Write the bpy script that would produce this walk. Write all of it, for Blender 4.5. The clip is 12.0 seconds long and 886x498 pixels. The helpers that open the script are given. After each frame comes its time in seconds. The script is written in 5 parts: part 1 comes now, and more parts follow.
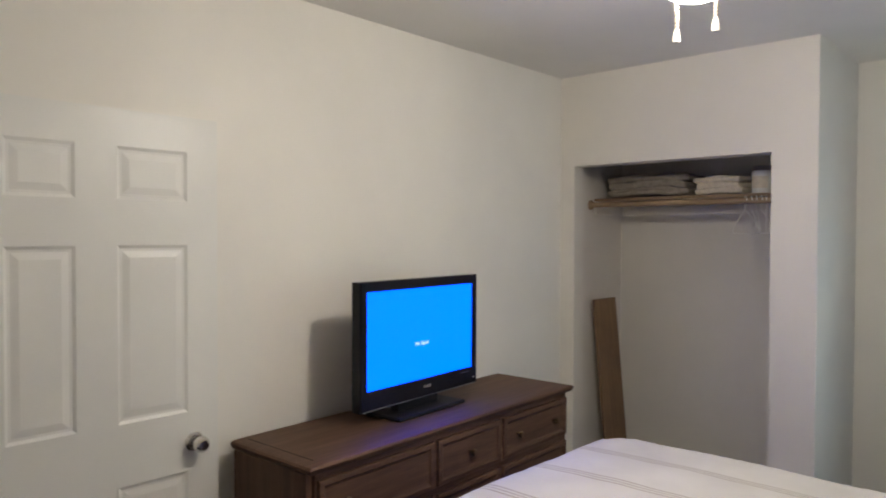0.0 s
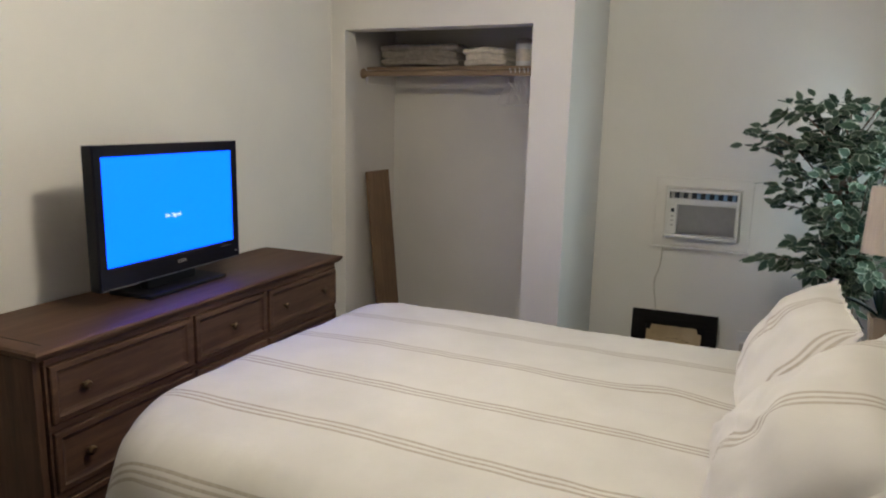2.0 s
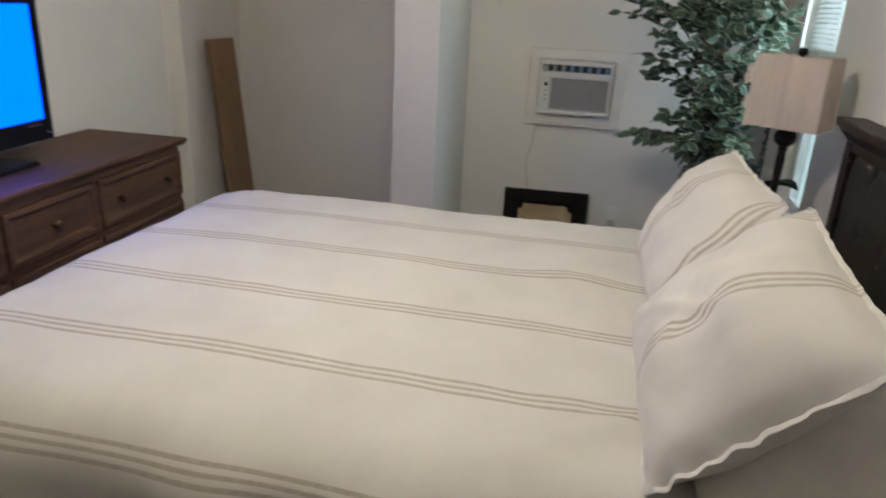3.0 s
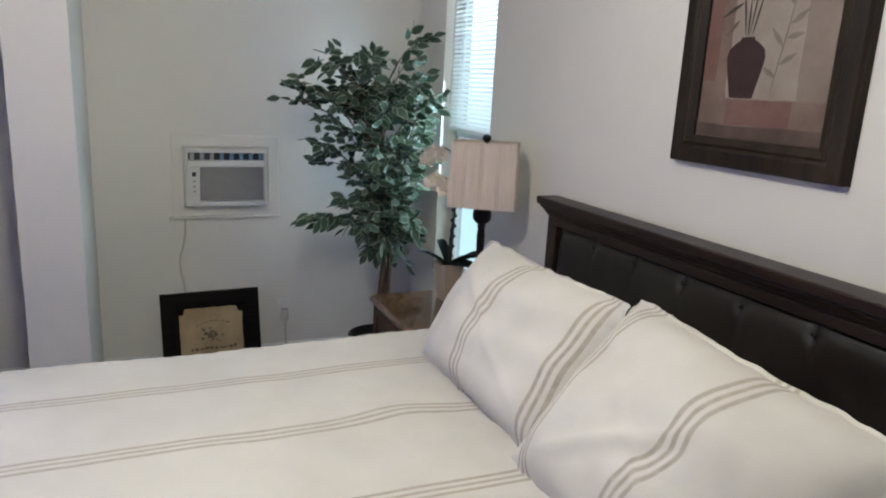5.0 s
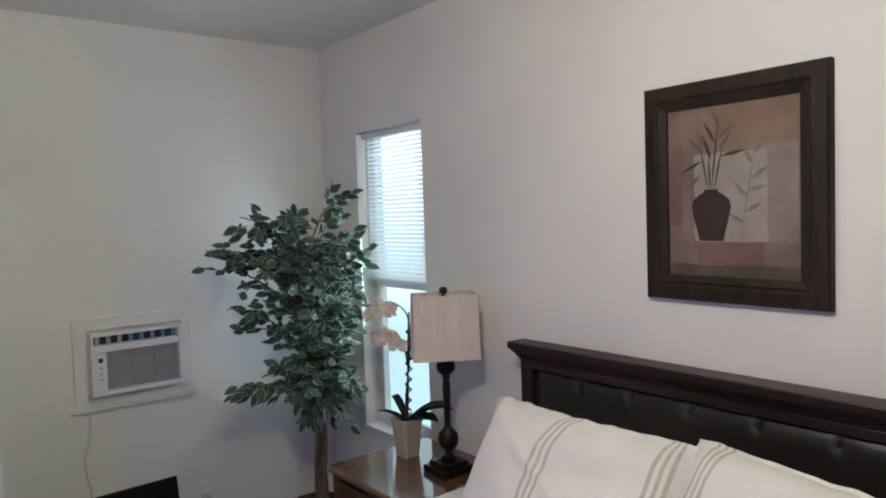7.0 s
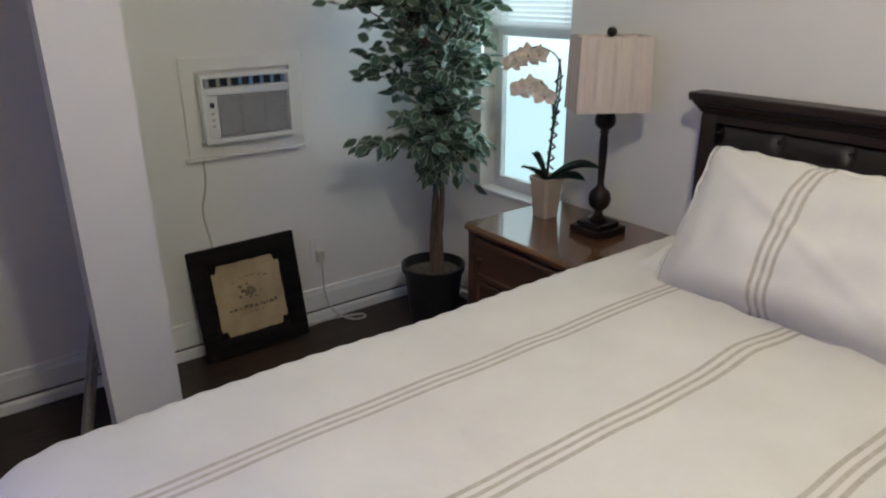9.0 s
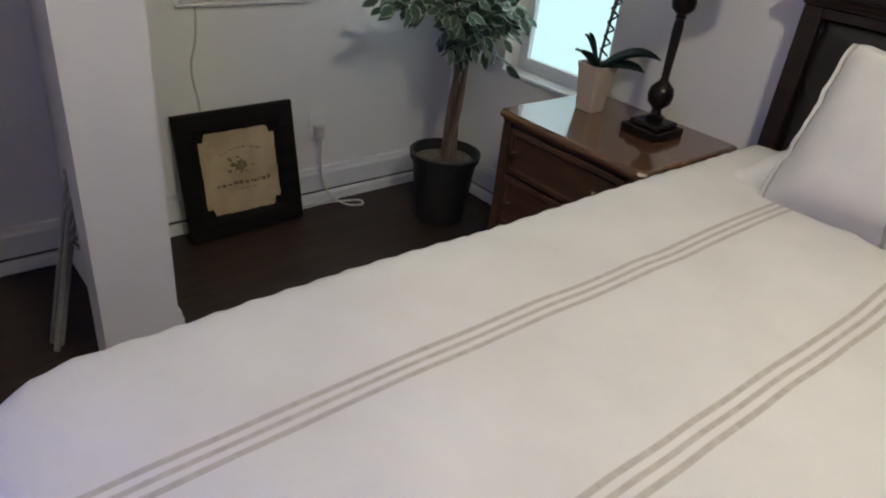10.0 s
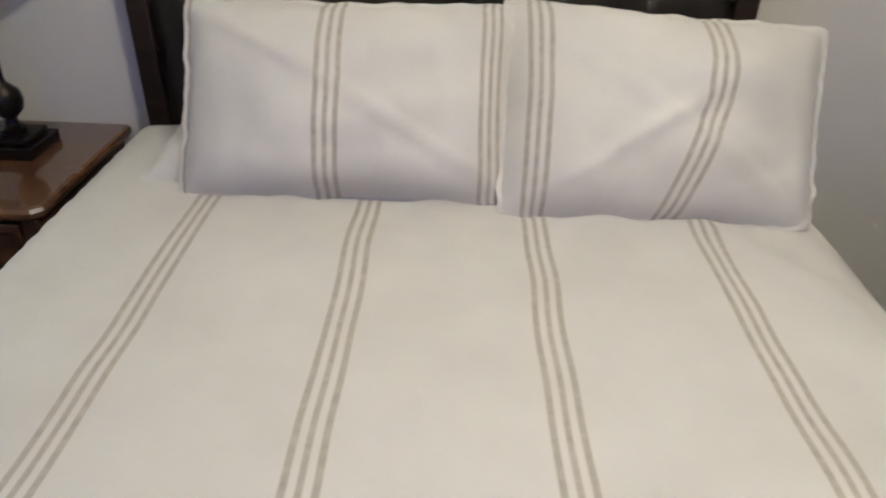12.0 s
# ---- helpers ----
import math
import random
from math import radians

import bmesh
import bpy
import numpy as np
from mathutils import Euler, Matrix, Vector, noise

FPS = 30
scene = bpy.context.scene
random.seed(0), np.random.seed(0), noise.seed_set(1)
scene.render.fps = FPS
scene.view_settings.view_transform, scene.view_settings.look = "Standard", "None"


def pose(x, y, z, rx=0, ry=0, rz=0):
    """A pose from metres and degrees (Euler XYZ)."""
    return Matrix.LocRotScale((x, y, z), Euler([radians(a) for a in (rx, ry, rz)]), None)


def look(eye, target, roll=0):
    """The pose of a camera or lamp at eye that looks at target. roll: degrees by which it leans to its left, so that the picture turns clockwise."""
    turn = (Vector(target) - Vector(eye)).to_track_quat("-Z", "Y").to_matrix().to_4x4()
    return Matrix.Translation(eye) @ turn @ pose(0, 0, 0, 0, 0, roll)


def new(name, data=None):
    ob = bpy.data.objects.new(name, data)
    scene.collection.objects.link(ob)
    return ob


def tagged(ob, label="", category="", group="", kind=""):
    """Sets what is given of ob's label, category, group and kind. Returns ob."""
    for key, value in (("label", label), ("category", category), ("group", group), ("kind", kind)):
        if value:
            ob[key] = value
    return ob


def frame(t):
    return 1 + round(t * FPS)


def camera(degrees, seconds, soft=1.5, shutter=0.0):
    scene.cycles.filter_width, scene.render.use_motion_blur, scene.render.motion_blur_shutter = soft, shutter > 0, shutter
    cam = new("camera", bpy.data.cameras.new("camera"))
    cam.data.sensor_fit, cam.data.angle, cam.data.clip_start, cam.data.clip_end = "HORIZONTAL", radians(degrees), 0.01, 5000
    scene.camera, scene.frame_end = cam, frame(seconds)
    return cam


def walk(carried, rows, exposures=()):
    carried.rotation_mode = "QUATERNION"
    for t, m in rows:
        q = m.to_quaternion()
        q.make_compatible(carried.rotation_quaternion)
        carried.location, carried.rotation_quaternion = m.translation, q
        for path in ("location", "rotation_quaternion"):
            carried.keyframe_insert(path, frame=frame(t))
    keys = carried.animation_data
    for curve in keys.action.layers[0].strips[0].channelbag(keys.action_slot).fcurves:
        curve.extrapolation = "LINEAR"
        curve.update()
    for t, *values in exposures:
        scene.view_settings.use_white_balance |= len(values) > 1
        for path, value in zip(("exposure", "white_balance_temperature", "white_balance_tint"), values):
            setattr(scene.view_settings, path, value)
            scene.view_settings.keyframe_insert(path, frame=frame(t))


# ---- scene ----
EXPOSURES = [(0, 0.1, 6460, 9), (1.0, 0.12, 6360, 8), (2.0, 0.1, 6600, 6), (2.5, 0.08, 6500, 6), (3.0, 0.06, 6420, 7), (5.0, 0.2, 5990, 6), (6.7, 0.09, 6040, 9), (8.5, -0.15, 6150, 7), (9.2, 0.1, 6300, 6), (10, 0.11, 6330, 6), (11, 0.16, 6130, 5), (12, 0.1, 6230, 6)]
cam = camera(65.0, 12.0, 1.9, 0.3)
PATH = [
    (0, (2.297, 0.113, 1.64), (0.944, 1.585, 1.598), 0.2),
    (0.5, (2.312, 0.132, 1.646), (1.094, 1.717, 1.577), 0.6),
    (1, (2.344, 0.15, 1.632), (1.269, 1.83, 1.487), 0.7),
    (1.5, (2.351, 0.184, 1.608), (1.427, 1.94, 1.358), 1.3),
    (2, (2.328, 0.238, 1.579), (1.495, 2.017, 1.206), 1.4),
    (2.5, (2.272, 0.356, 1.537), (1.576, 2.16, 1.027), 0.7),
    (3, (2.153, 0.458, 1.503), (1.756, 2.297, 0.824), 2.9),
    (3.2, (2.109, 0.502, 1.5), (1.883, 2.361, 0.798), 3.6),
    (4.8, (1.66, 0.776, 1.558), (2.395, 2.565, 1.048), 2.3),
    (5, (1.609, 0.799, 1.571), (2.395, 2.58, 1.113), 3.0),
    (5.5, (1.46, 0.838, 1.612), (2.433, 2.55, 1.26), 1.7),
    (6, (1.297, 0.854, 1.661), (2.428, 2.48, 1.382), 1.0),
    (6.5, (1.215, 0.937, 1.688), (2.396, 2.544, 1.544), -0.1),
    (6.7, (1.193, 0.992, 1.69), (2.393, 2.59, 1.601), -1.2),
    (8.3, (0.966, 1.301, 1.58), (2.412, 2.654, 1.298), -1.0),
    (8.5, (0.935, 1.352, 1.573), (2.293, 2.761, 1.162), -0.9),
    (9, (0.91, 1.541, 1.526), (2.025, 3.045, 0.823), -0.4),
    (9.5, (0.88, 1.704, 1.485), (1.99, 3.133, 0.633), 2.5),
    (10, (0.857, 1.924, 1.414), (2.019, 3.217, 0.425), 6.5),
    (10.5, (0.882, 1.934, 1.393), (2.134, 3.104, 0.361), 4.5),
    (11, (1.015, 1.995, 1.394), (2.537, 2.78, 0.36), 3.0),
    (11.5, (1.125, 2.105, 1.407), (2.79, 2.346, 0.325), 3.2),
    (12, (1.162, 2.03, 1.445), (2.86, 2.038, 0.388), 2.1),
]
walk(cam, [(t, look(*p)) for t, *p in PATH], EXPOSURES)
# END PATH

# ---- world and lights ----
world = bpy.data.worlds.new("sky")
scene.world = world
world.use_nodes = True
wt = world.node_tree
sky = wt.nodes.new("ShaderNodeTexSky")
sky.sky_type, sky.sun_disc = "NISHITA", False
sky.sun_elevation, sky.sun_rotation = radians(50), radians(200)
wt.nodes["Background"].inputs["Strength"].default_value = 0.1
wt.links.new(sky.outputs[0], wt.nodes["Background"].inputs[0])

LAMP_STRENGTH = 150.0
LAMP_COLOR = (1.0, 0.925, 0.80)
SCREEN_STRENGTH = 5.4
WINDOW_WATTS = 17.5
WINDOW_COLOR = (0.66, 0.86, 1.0)
BACKDROP = 2.3


# ---- materials ----
class Mat:
    """A small builder of node materials."""

    def __init__(self, name, rough=0.6, metal=0.0, spec=0.5):
        self.m = bpy.data.materials.new(name)
        self.m.use_nodes = True
        self.t = self.m.node_tree
        self.b = self.t.nodes["Principled BSDF"]
        self.b.inputs["Roughness"].default_value = rough
        self.b.inputs["Metallic"].default_value = metal
        self.b.inputs["Specular IOR Level"].default_value = spec

    def n(self, kind, **props):
        node = self.t.nodes.new("ShaderNode" + kind)
        for k, v in props.items():
            if k == "operation":
                node.operation = v
            elif k == "blend":
                node.data_type, node.blend_type = "RGBA", v
            elif k == "bands":
                node.bands_direction = v
            else:
                node.inputs[k].default_value = v
        return node

    def link(self, a, b):
        self.t.links.new(a, b)

    def coords(self, scale=(1, 1, 1), space="Object"):
        tc, mp = self.n("TexCoord"), self.n("Mapping")
        mp.inputs["Scale"].default_value = scale
        self.link(tc.outputs[space], mp.inputs["Vector"])
        return mp.outputs["Vector"]

    def noise(self, scale, detail=4.0, rough=0.55, vec=None, stretch=(1, 1, 1), space="Object"):
        nz = self.n("TexNoise", Scale=scale, Detail=detail, Roughness=rough)
        self.link(vec if vec is not None else self.coords(stretch, space), nz.inputs["Vector"])
        return nz.outputs["Fac"]

    def math(self, op, a, b=None, c=None):
        node = self.n("Math", operation=op)
        for i, v in enumerate((a, b, c)):
            if v is None:
                continue
            if isinstance(v, (int, float)):
                node.inputs[i].default_value = v
            else:
                self.link(v, node.inputs[i])
        return node.outputs[0]

    def ramp(self, fac, *stops):
        r = self.n("ValToRGB")
        while len(r.color_ramp.elements) < len(stops):
            r.color_ramp.elements.new(0.5)
        for e, (p, c) in zip(r.color_ramp.elements, stops):
            e.position, e.color = p, (*c, 1)
        self.link(fac, r.inputs["Fac"])
        return r.outputs["Color"]

    def mix(self, fac, a, b, blend="MIX"):
        node = self.n("Mix", blend=blend)
        for sock, v in ((node.inputs[0], fac), (node.inputs[6], a), (node.inputs[7], b)):
            if isinstance(v, (int, float)):
                sock.default_value = v
            elif isinstance(v, tuple):
                sock.default_value = (*v, 1)
            else:
                self.link(v, sock)
        return node.outputs[2]

    def color(self, c):
        if isinstance(c, tuple):
            self.b.inputs["Base Color"].default_value = (*c, 1)
        else:
            self.link(c, self.b.inputs["Base Color"])
        return self

    def rough(self, fac, lo, hi):
        mr = self.n("MapRange")
        mr.inputs["To Min"].default_value, mr.inputs["To Max"].default_value = lo, hi
        self.link(fac, mr.inputs["Value"])
        self.link(mr.outputs[0], self.b.inputs["Roughness"])
        return self

    def bump(self, fac, strength=0.2, dist=0.002):
        bp = self.n("Bump", Strength=strength, Distance=dist)
        self.link(fac, bp.inputs["Height"])
        if self.b.inputs["Normal"].is_linked:
            self.link(self.b.inputs["Normal"].links[0].from_socket, bp.inputs["Normal"])
        self.link(bp.outputs[0], self.b.inputs["Normal"])
        return self

    def glow(self, c, s):
        self.b.inputs["Emission Color"].default_value = (*c, 1)
        self.b.inputs["Emission Strength"].default_value = s
        return self


def tint(c, k):
    return tuple(min(1.0, v * k) for v in c)


def paint(name, c, rough=0.6, relief=0.12):
    m = Mat(name, rough, spec=0.35)
    m.color(m.ramp(m.noise(1.3, 5), (0.3, tint(c, 0.94)), (0.7, tint(c, 1.04))))
    m.bump(m.noise(140, 3), relief, 0.0012).bump(m.noise(9, 3), 0.1, 0.003)
    m.rough(m.noise(4), rough - 0.08, rough + 0.08)
    return m.m


def wood(name, dark, light, along=1, rough=0.35, scale=1.0, coat=0.0, spec=0.4):
    m = Mat(name, rough, spec=spec)
    st = [14.0 * scale] * 3
    st[along] = 1.1 * scale
    vec = m.coords(tuple(st))
    grain = m.noise(2.2, 7, 0.62, vec)
    fine = m.noise(11, 3, 0.6, vec)
    both = m.math("ADD", m.math("MULTIPLY", grain, 0.75), m.math("MULTIPLY", fine, 0.25))
    col = m.ramp(both, (0.34, dark), (0.52, tuple((a + b) / 2 for a, b in zip(dark, light))), (0.68, light))
    wear = m.noise(3.1, 5)
    m.color(m.mix(0.35, col, m.ramp(wear, (0.35, (0.55, 0.5, 0.48)), (0.65, (1.25, 1.2, 1.15))), "MULTIPLY"))
    m.bump(both, 0.12, 0.001)
    m.rough(wear, rough - 0.08, rough + 0.14)
    m.b.inputs["Coat Weight"].default_value = coat
    m.b.inputs["Coat Roughness"].default_value = 0.06
    return m.m


def plain(name, c, rough=0.5, metal=0.0, var=0.08, scale=30.0, relief=0.05, spec=0.5):
    m = Mat(name, rough, metal, spec)
    m.color(m.ramp(m.noise(scale, 4), (0.3, tint(c, 1 - var)), (0.7, tint(c, 1 + var))))
    m.bump(m.noise(scale * 6, 3), relief, 0.001)
    m.rough(m.noise(scale * 0.4), max(0.03, rough - 0.07), min(1, rough + 0.07))
    return m.m


def striped_cloth():
    """Cream cotton with groups of three taupe lines, 303 mm apart across U."""
    m = Mat("striped cotton", 0.88, spec=0.15)
    uv = m.n("UVMap")
    sep = m.n("SeparateXYZ")
    m.link(uv.outputs[0], sep.inputs[0])
    wob = m.n("TexNoise", Scale=2.4, Detail=2.0)
    m.link(uv.outputs[0], wob.inputs["Vector"])
    u = m.math("ADD", sep.outputs[0], m.math("MULTIPLY", m.math("SUBTRACT", wob.outputs["Fac"], 0.5), 0.009))
    ph = m.math("SUBTRACT", m.math("FRACT", m.math("ADD", m.math("DIVIDE", m.math("SUBTRACT", u, 0.055), 0.303), 0.5)), 0.5)
    d = m.math("MULTIPLY", m.math("ABSOLUTE", ph), 0.303)

    def line(centre, half):
        off = m.math("ABSOLUTE", m.math("SUBTRACT", d, centre))
        mr = m.n("MapRange")
        mr.inputs["From Min"].default_value, mr.inputs["From Max"].default_value = half + 0.0012, half - 0.0012
        m.link(off, mr.inputs["Value"])
        return mr.outputs[0]
    stripe = m.math("MAXIMUM", line(0.0, 0.0042), line(0.0185, 0.0046))
    vec = m.n("Mapping")
    vec.inputs["Scale"].default_value = (1, 1, 1)
    m.link(uv.outputs[0], vec.inputs["Vector"])
    weave = m.noise(900, 2, 0.5, vec.outputs[0])
    slub = m.noise(60, 4, 0.6, vec.outputs[0])
    blotch = m.noise(5, 4, 0.5, vec.outputs[0])
    cream = m.ramp(blotch, (0.3, (0.555, 0.527, 0.478)), (0.7, (0.62, 0.592, 0.542)))
    taupe = m.ramp(slub, (0.3, (0.35, 0.31, 0.255)), (0.7, (0.45, 0.405, 0.34)))
    m.color(m.mix(stripe, cream, taupe))
    m.bump(weave, 0.25, 0.0008).bump(m.noise(16, 4, 0.55, vec.outputs[0]), 0.28, 0.006)
    m.b.inputs["Sheen Weight"].default_value = 0.12
    return m.m


WALL = paint("warm white wall paint", (0.755, 0.72, 0.665))
CEIL = paint("white ceiling paint", (0.74, 0.715, 0.68), 0.8, 0.3)
TRIM = paint("white satin trim paint", (0.76, 0.745, 0.71), 0.4, 0.05)
DOORP = paint("white semi-gloss door paint", (0.74, 0.725, 0.69), 0.38, 0.06)
DRESSER = wood("red brown dresser wood", (0.062, 0.033, 0.022), (0.135, 0.076, 0.048), 1, 0.52, 1.0, 0.0, 0.2)
DRESSER_V = wood("red brown upright wood", (0.062, 0.033, 0.022), (0.135, 0.076, 0.048), 2, 0.52, 1.0, 0.0, 0.2)
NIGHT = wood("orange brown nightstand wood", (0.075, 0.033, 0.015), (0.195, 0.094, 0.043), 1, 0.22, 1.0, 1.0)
# the nightstand wood again, shade on its front and sides put into the colour
NIGHT_SHADED = wood("brown nightstand wood darkened for shade", (0.034, 0.014, 0.008), (0.092, 0.040, 0.019), 1, 0.4)
ESPRESSO = wood("espresso stained wood", (0.010, 0.006, 0.0045), (0.032, 0.018, 0.012), 1, 0.40, 1.0, 0.0, 0.38)
FRAMEW = wood("dark walnut frame wood", (0.010, 0.007, 0.005), (0.034, 0.023, 0.015), 2, 0.58, 1.0, 0.0, 0.22)
BLACKW = wood("worn black frame wood", (0.004, 0.003, 0.003), (0.013, 0.010, 0.008), 0, 0.72, 1.0, 0.0, 0.15)
FLOORW = wood("dark walnut floor boards", (0.016, 0.009, 0.006), (0.052, 0.030, 0.020), 0, 0.42)
ROD = wood("tan closet rod wood", (0.24, 0.16, 0.095), (0.38, 0.275, 0.18), 0, 0.55)
BOARDW = wood("brown fibre board", (0.20, 0.125, 0.07), (0.30, 0.195, 0.115), 2, 0.75)
BARK = wood("grey brown bark", (0.07, 0.045, 0.03), (0.20, 0.14, 0.10), 2, 0.85, 2.0)
CLOTH = striped_cloth()
LINEN = plain("plain cream cotton", (0.64, 0.61, 0.555), 0.9, 0, 0.05, 14, 0.3)
TOWEL_G = plain("grey brown terry cloth", (0.33, 0.285, 0.235), 0.95, 0, 0.16, 40, 0.8)
TOWEL_C = plain("cream terry cloth", (0.72, 0.64, 0.52), 0.95, 0, 0.12, 40, 0.8)
BLACK_GLOSS = plain("black gloss plastic", (0.006, 0.006, 0.010), 0.2, 0, 0.1, 20, 0.02, 0.22)
BLACK_MATT = plain("black matt plastic", (0.008, 0.008, 0.011), 0.5, 0, 0.2, 40, 0.1, 0.22)
BEZEL_GREY = plain("grey plastic trim", (0.10, 0.10, 0.115), 0.4, 0, 0.1, 40, 0.05)
CHROME = plain("satin nickel", (0.62, 0.60, 0.56), 0.18, 1.0, 0.05, 25, 0.02)
BRONZE = plain("dark bronze", (0.022, 0.016, 0.013), 0.33, 0.7, 0.25, 30, 0.1)
BRASSY = plain("antique brass", (0.10, 0.062, 0.032), 0.42, 0.7, 0.3, 60, 0.1)
AC_WHITE = plain("white appliance plastic", (0.74, 0.725, 0.69), 0.42, 0, 0.03, 12, 0.06)
AC_GREY = plain("grey grille plastic", (0.40, 0.39, 0.37), 0.55, 0, 0.06, 30, 0.1)
AC_DARK = plain("dark louvre plastic", (0.02, 0.026, 0.036), 0.45, 0, 0.2, 30, 0.05)
AC_BLUE = plain("blue louvre vane plastic", (0.16, 0.27, 0.42), 0.4, 0, 0.2, 30, 0.05)
CABLE = plain("cream cable rubber", (0.56, 0.52, 0.45), 0.5, 0, 0.05, 40, 0.05)
PLATE = plain("white socket plastic", (0.76, 0.74, 0.70), 0.35, 0, 0.03, 40, 0.03)
CREAM_POT = plain("cream glazed ceramic", (0.43, 0.345, 0.25), 0.4, 0, 0.06, 14, 0.05)
PETAL = plain("cream orchid petal", (0.70, 0.60, 0.47), 0.6, 0, 0.12, 50, 0.15)
CHAIN = plain("dull nickel ball chain", (0.30, 0.26, 0.215), 0.42, 0.5, 0.1, 60, 0.1)
KNOB_C = plain("cream plastic pull knob", (0.50, 0.47, 0.42), 0.45, 0, 0.06, 40, 0.05)
ORCHID_LEAF = plain("dark waxy orchid leaf", (0.008, 0.019, 0.014), 0.5, 0, 0.35, 18, 0.1, 0.2)
STEM = plain("dark orchid stem", (0.025, 0.024, 0.016), 0.5, 0, 0.3, 40, 0.2)
SOIL = plain("brown moss and soil", (0.10, 0.085, 0.065), 0.95, 0, 0.4, 50, 1.0)
POT_BLACK = plain("black plastic planter", (0.016, 0.015, 0.015), 0.5, 0, 0.25, 22, 0.15)
RACK = plain("dull pewter metal", (0.34, 0.31, 0.27), 0.45, 0.3, 0.12, 40, 0.1)
METAL_W = plain("white painted metal", (0.60, 0.58, 0.54), 0.4, 0.1, 0.06, 40, 0.05)
STRAP = plain("pale webbing strap", (0.42, 0.39, 0.34), 0.85, 0, 0.15, 90, 0.5)
HANGER = plain("white hanger plastic", (0.74, 0.72, 0.66), 0.35, 0, 0.03, 40, 0.03)
WINDOW_F = plain("white vinyl window frame", (0.74, 0.75, 0.75), 0.35, 0, 0.03, 20, 0.03)
# dark colour standing for the shade in the baseboard recess
GAP_SHADE = plain("shaded gap", (0.05, 0.042, 0.035), 0.9, 0, 0.4, 30, 0.3)
INK = plain("faded brown ink", (0.15, 0.105, 0.06), 0.8, 0, 0.3, 60, 0.1)


def leather():
    m = Mat("black brown leather", 0.34, spec=0.5)
    vo = m.n("TexVoronoi", Scale=260.0)
    m.link(m.coords(), vo.inputs["Vector"])
    m.color(m.ramp(m.noise(5, 4), (0.3, (0.008, 0.006, 0.006)), (0.7, (0.018, 0.014, 0.012))))
    m.bump(vo.outputs["Distance"], 0.2, 0.001).bump(m.noise(6, 3), 0.25, 0.006)
    m.rough(m.noise(8), 0.27, 0.42)
    return m.m


def leaf_green():
    """Variegated leaf: deep green heart and pale margin across U."""
    m = Mat("variegated leaf", 0.55, spec=0.22)
    uv = m.n("UVMap")
    sep = m.n("SeparateXYZ")
    m.link(uv.outputs[0], sep.inputs[0])
    edge = m.math("ADD", m.math("ABSOLUTE", m.math("SUBTRACT", sep.outputs[0], 0.5)), m.math("MULTIPLY", m.noise(60, 3), 0.14))
    info = m.n("ObjectInfo")
    geo = m.n("NewGeometry")
    ran = m.math("FRACT", m.math("ADD", info.outputs["Random"], geo.outputs["Random Per Island"]))
    green = m.ramp(ran, (0.0, (0.024, 0.048, 0.028)), (0.55, (0.044, 0.076, 0.046)), (1.0, (0.078, 0.112, 0.074)))
    pale = (0.36, 0.40, 0.31)
    m.color(m.mix(m.ramp(edge, (0.43, (0, 0, 0)), (0.51, (0.9, 0.9, 0.9))), green, pale))
    m.bump(m.noise(40, 3), 0.2, 0.002)
    return m.m


def pleated():
    m = Mat("pleated beige shade fabric", 0.9, spec=0.1)
    m.color(m.ramp(m.noise(30, 4, 0.6, stretch=(3, 3, 0.4)), (0.3, (0.57, 0.48, 0.405)), (0.7, (0.63, 0.54, 0.46))))
    m.bump(m.noise(160, 3, 0.5, stretch=(1, 1, 0.15)), 0.5, 0.002)
    m.b.inputs["Transmission Weight"].default_value = 0.0
    return m.m


def slat_white():
    m = Mat("white blind slat", 0.5)
    m.color(m.ramp(m.noise(20), (0.3, (0.76, 0.79, 0.80)), (0.7, (0.80, 0.83, 0.84))))
    tr = m.n("BsdfTranslucent")
    tr.inputs["Color"].default_value = (0.90, 0.93, 0.94, 1)
    mx = m.n("MixShader")
    mx.inputs[0].default_value = 0.66
    m.link(m.b.outputs[0], mx.inputs[1])
    m.link(tr.outputs[0], mx.inputs[2])
    out = m.t.nodes["Material Output"]
    m.link(mx.outputs[0], out.inputs["Surface"])
    return m.m


def glass():
    m = Mat("clear window glass", 0.02)
    m.b.inputs["Transmission Weight"].default_value = 1.0
    m.b.inputs["IOR"].default_value = 1.05
    return m.m


def parchment():
    m = Mat("aged tan parchment", 0.8, spec=0.2)
    c = m.ramp(m.noise(7, 6, 0.6), (0.3, (0.33, 0.235, 0.13)), (0.55, (0.46, 0.345, 0.20)), (0.75, (0.53, 0.41, 0.26)))
    m.color(c)
    m.bump(m.noise(90, 3), 0.2, 0.001)
    return m.m


def canvas(name, a, b, scale=9.0):
    m = Mat(name, 0.65, spec=0.25)
    m.color(m.ramp(m.noise(scale, 6, 0.62), (0.28, a), (0.72, b)))
    m.bump(m.noise(400, 2), 0.15, 0.0006)
    return m.m


LEATHER, LEAF, SHADE, SLAT, GLASS, PARCH = leather(), leaf_green(), pleated(), slat_white(), glass(), parchment()
GLOBE = Mat("lit frosted globe", 0.4).glow(LAMP_COLOR, LAMP_STRENGTH).color((0.8, 0.78, 0.72)).m
SCREEN = Mat("blue lit screen", 0.35, 0, 0.08).glow((0.0, 0.056, 1.0), SCREEN_STRENGTH).color((0.004, 0.006, 0.01)).m
SCREEN_TEXT = Mat("pale lit screen lettering", 0.3).glow((0.72, 0.86, 1.0), 1.0).color((0.2, 0.2, 0.2)).m


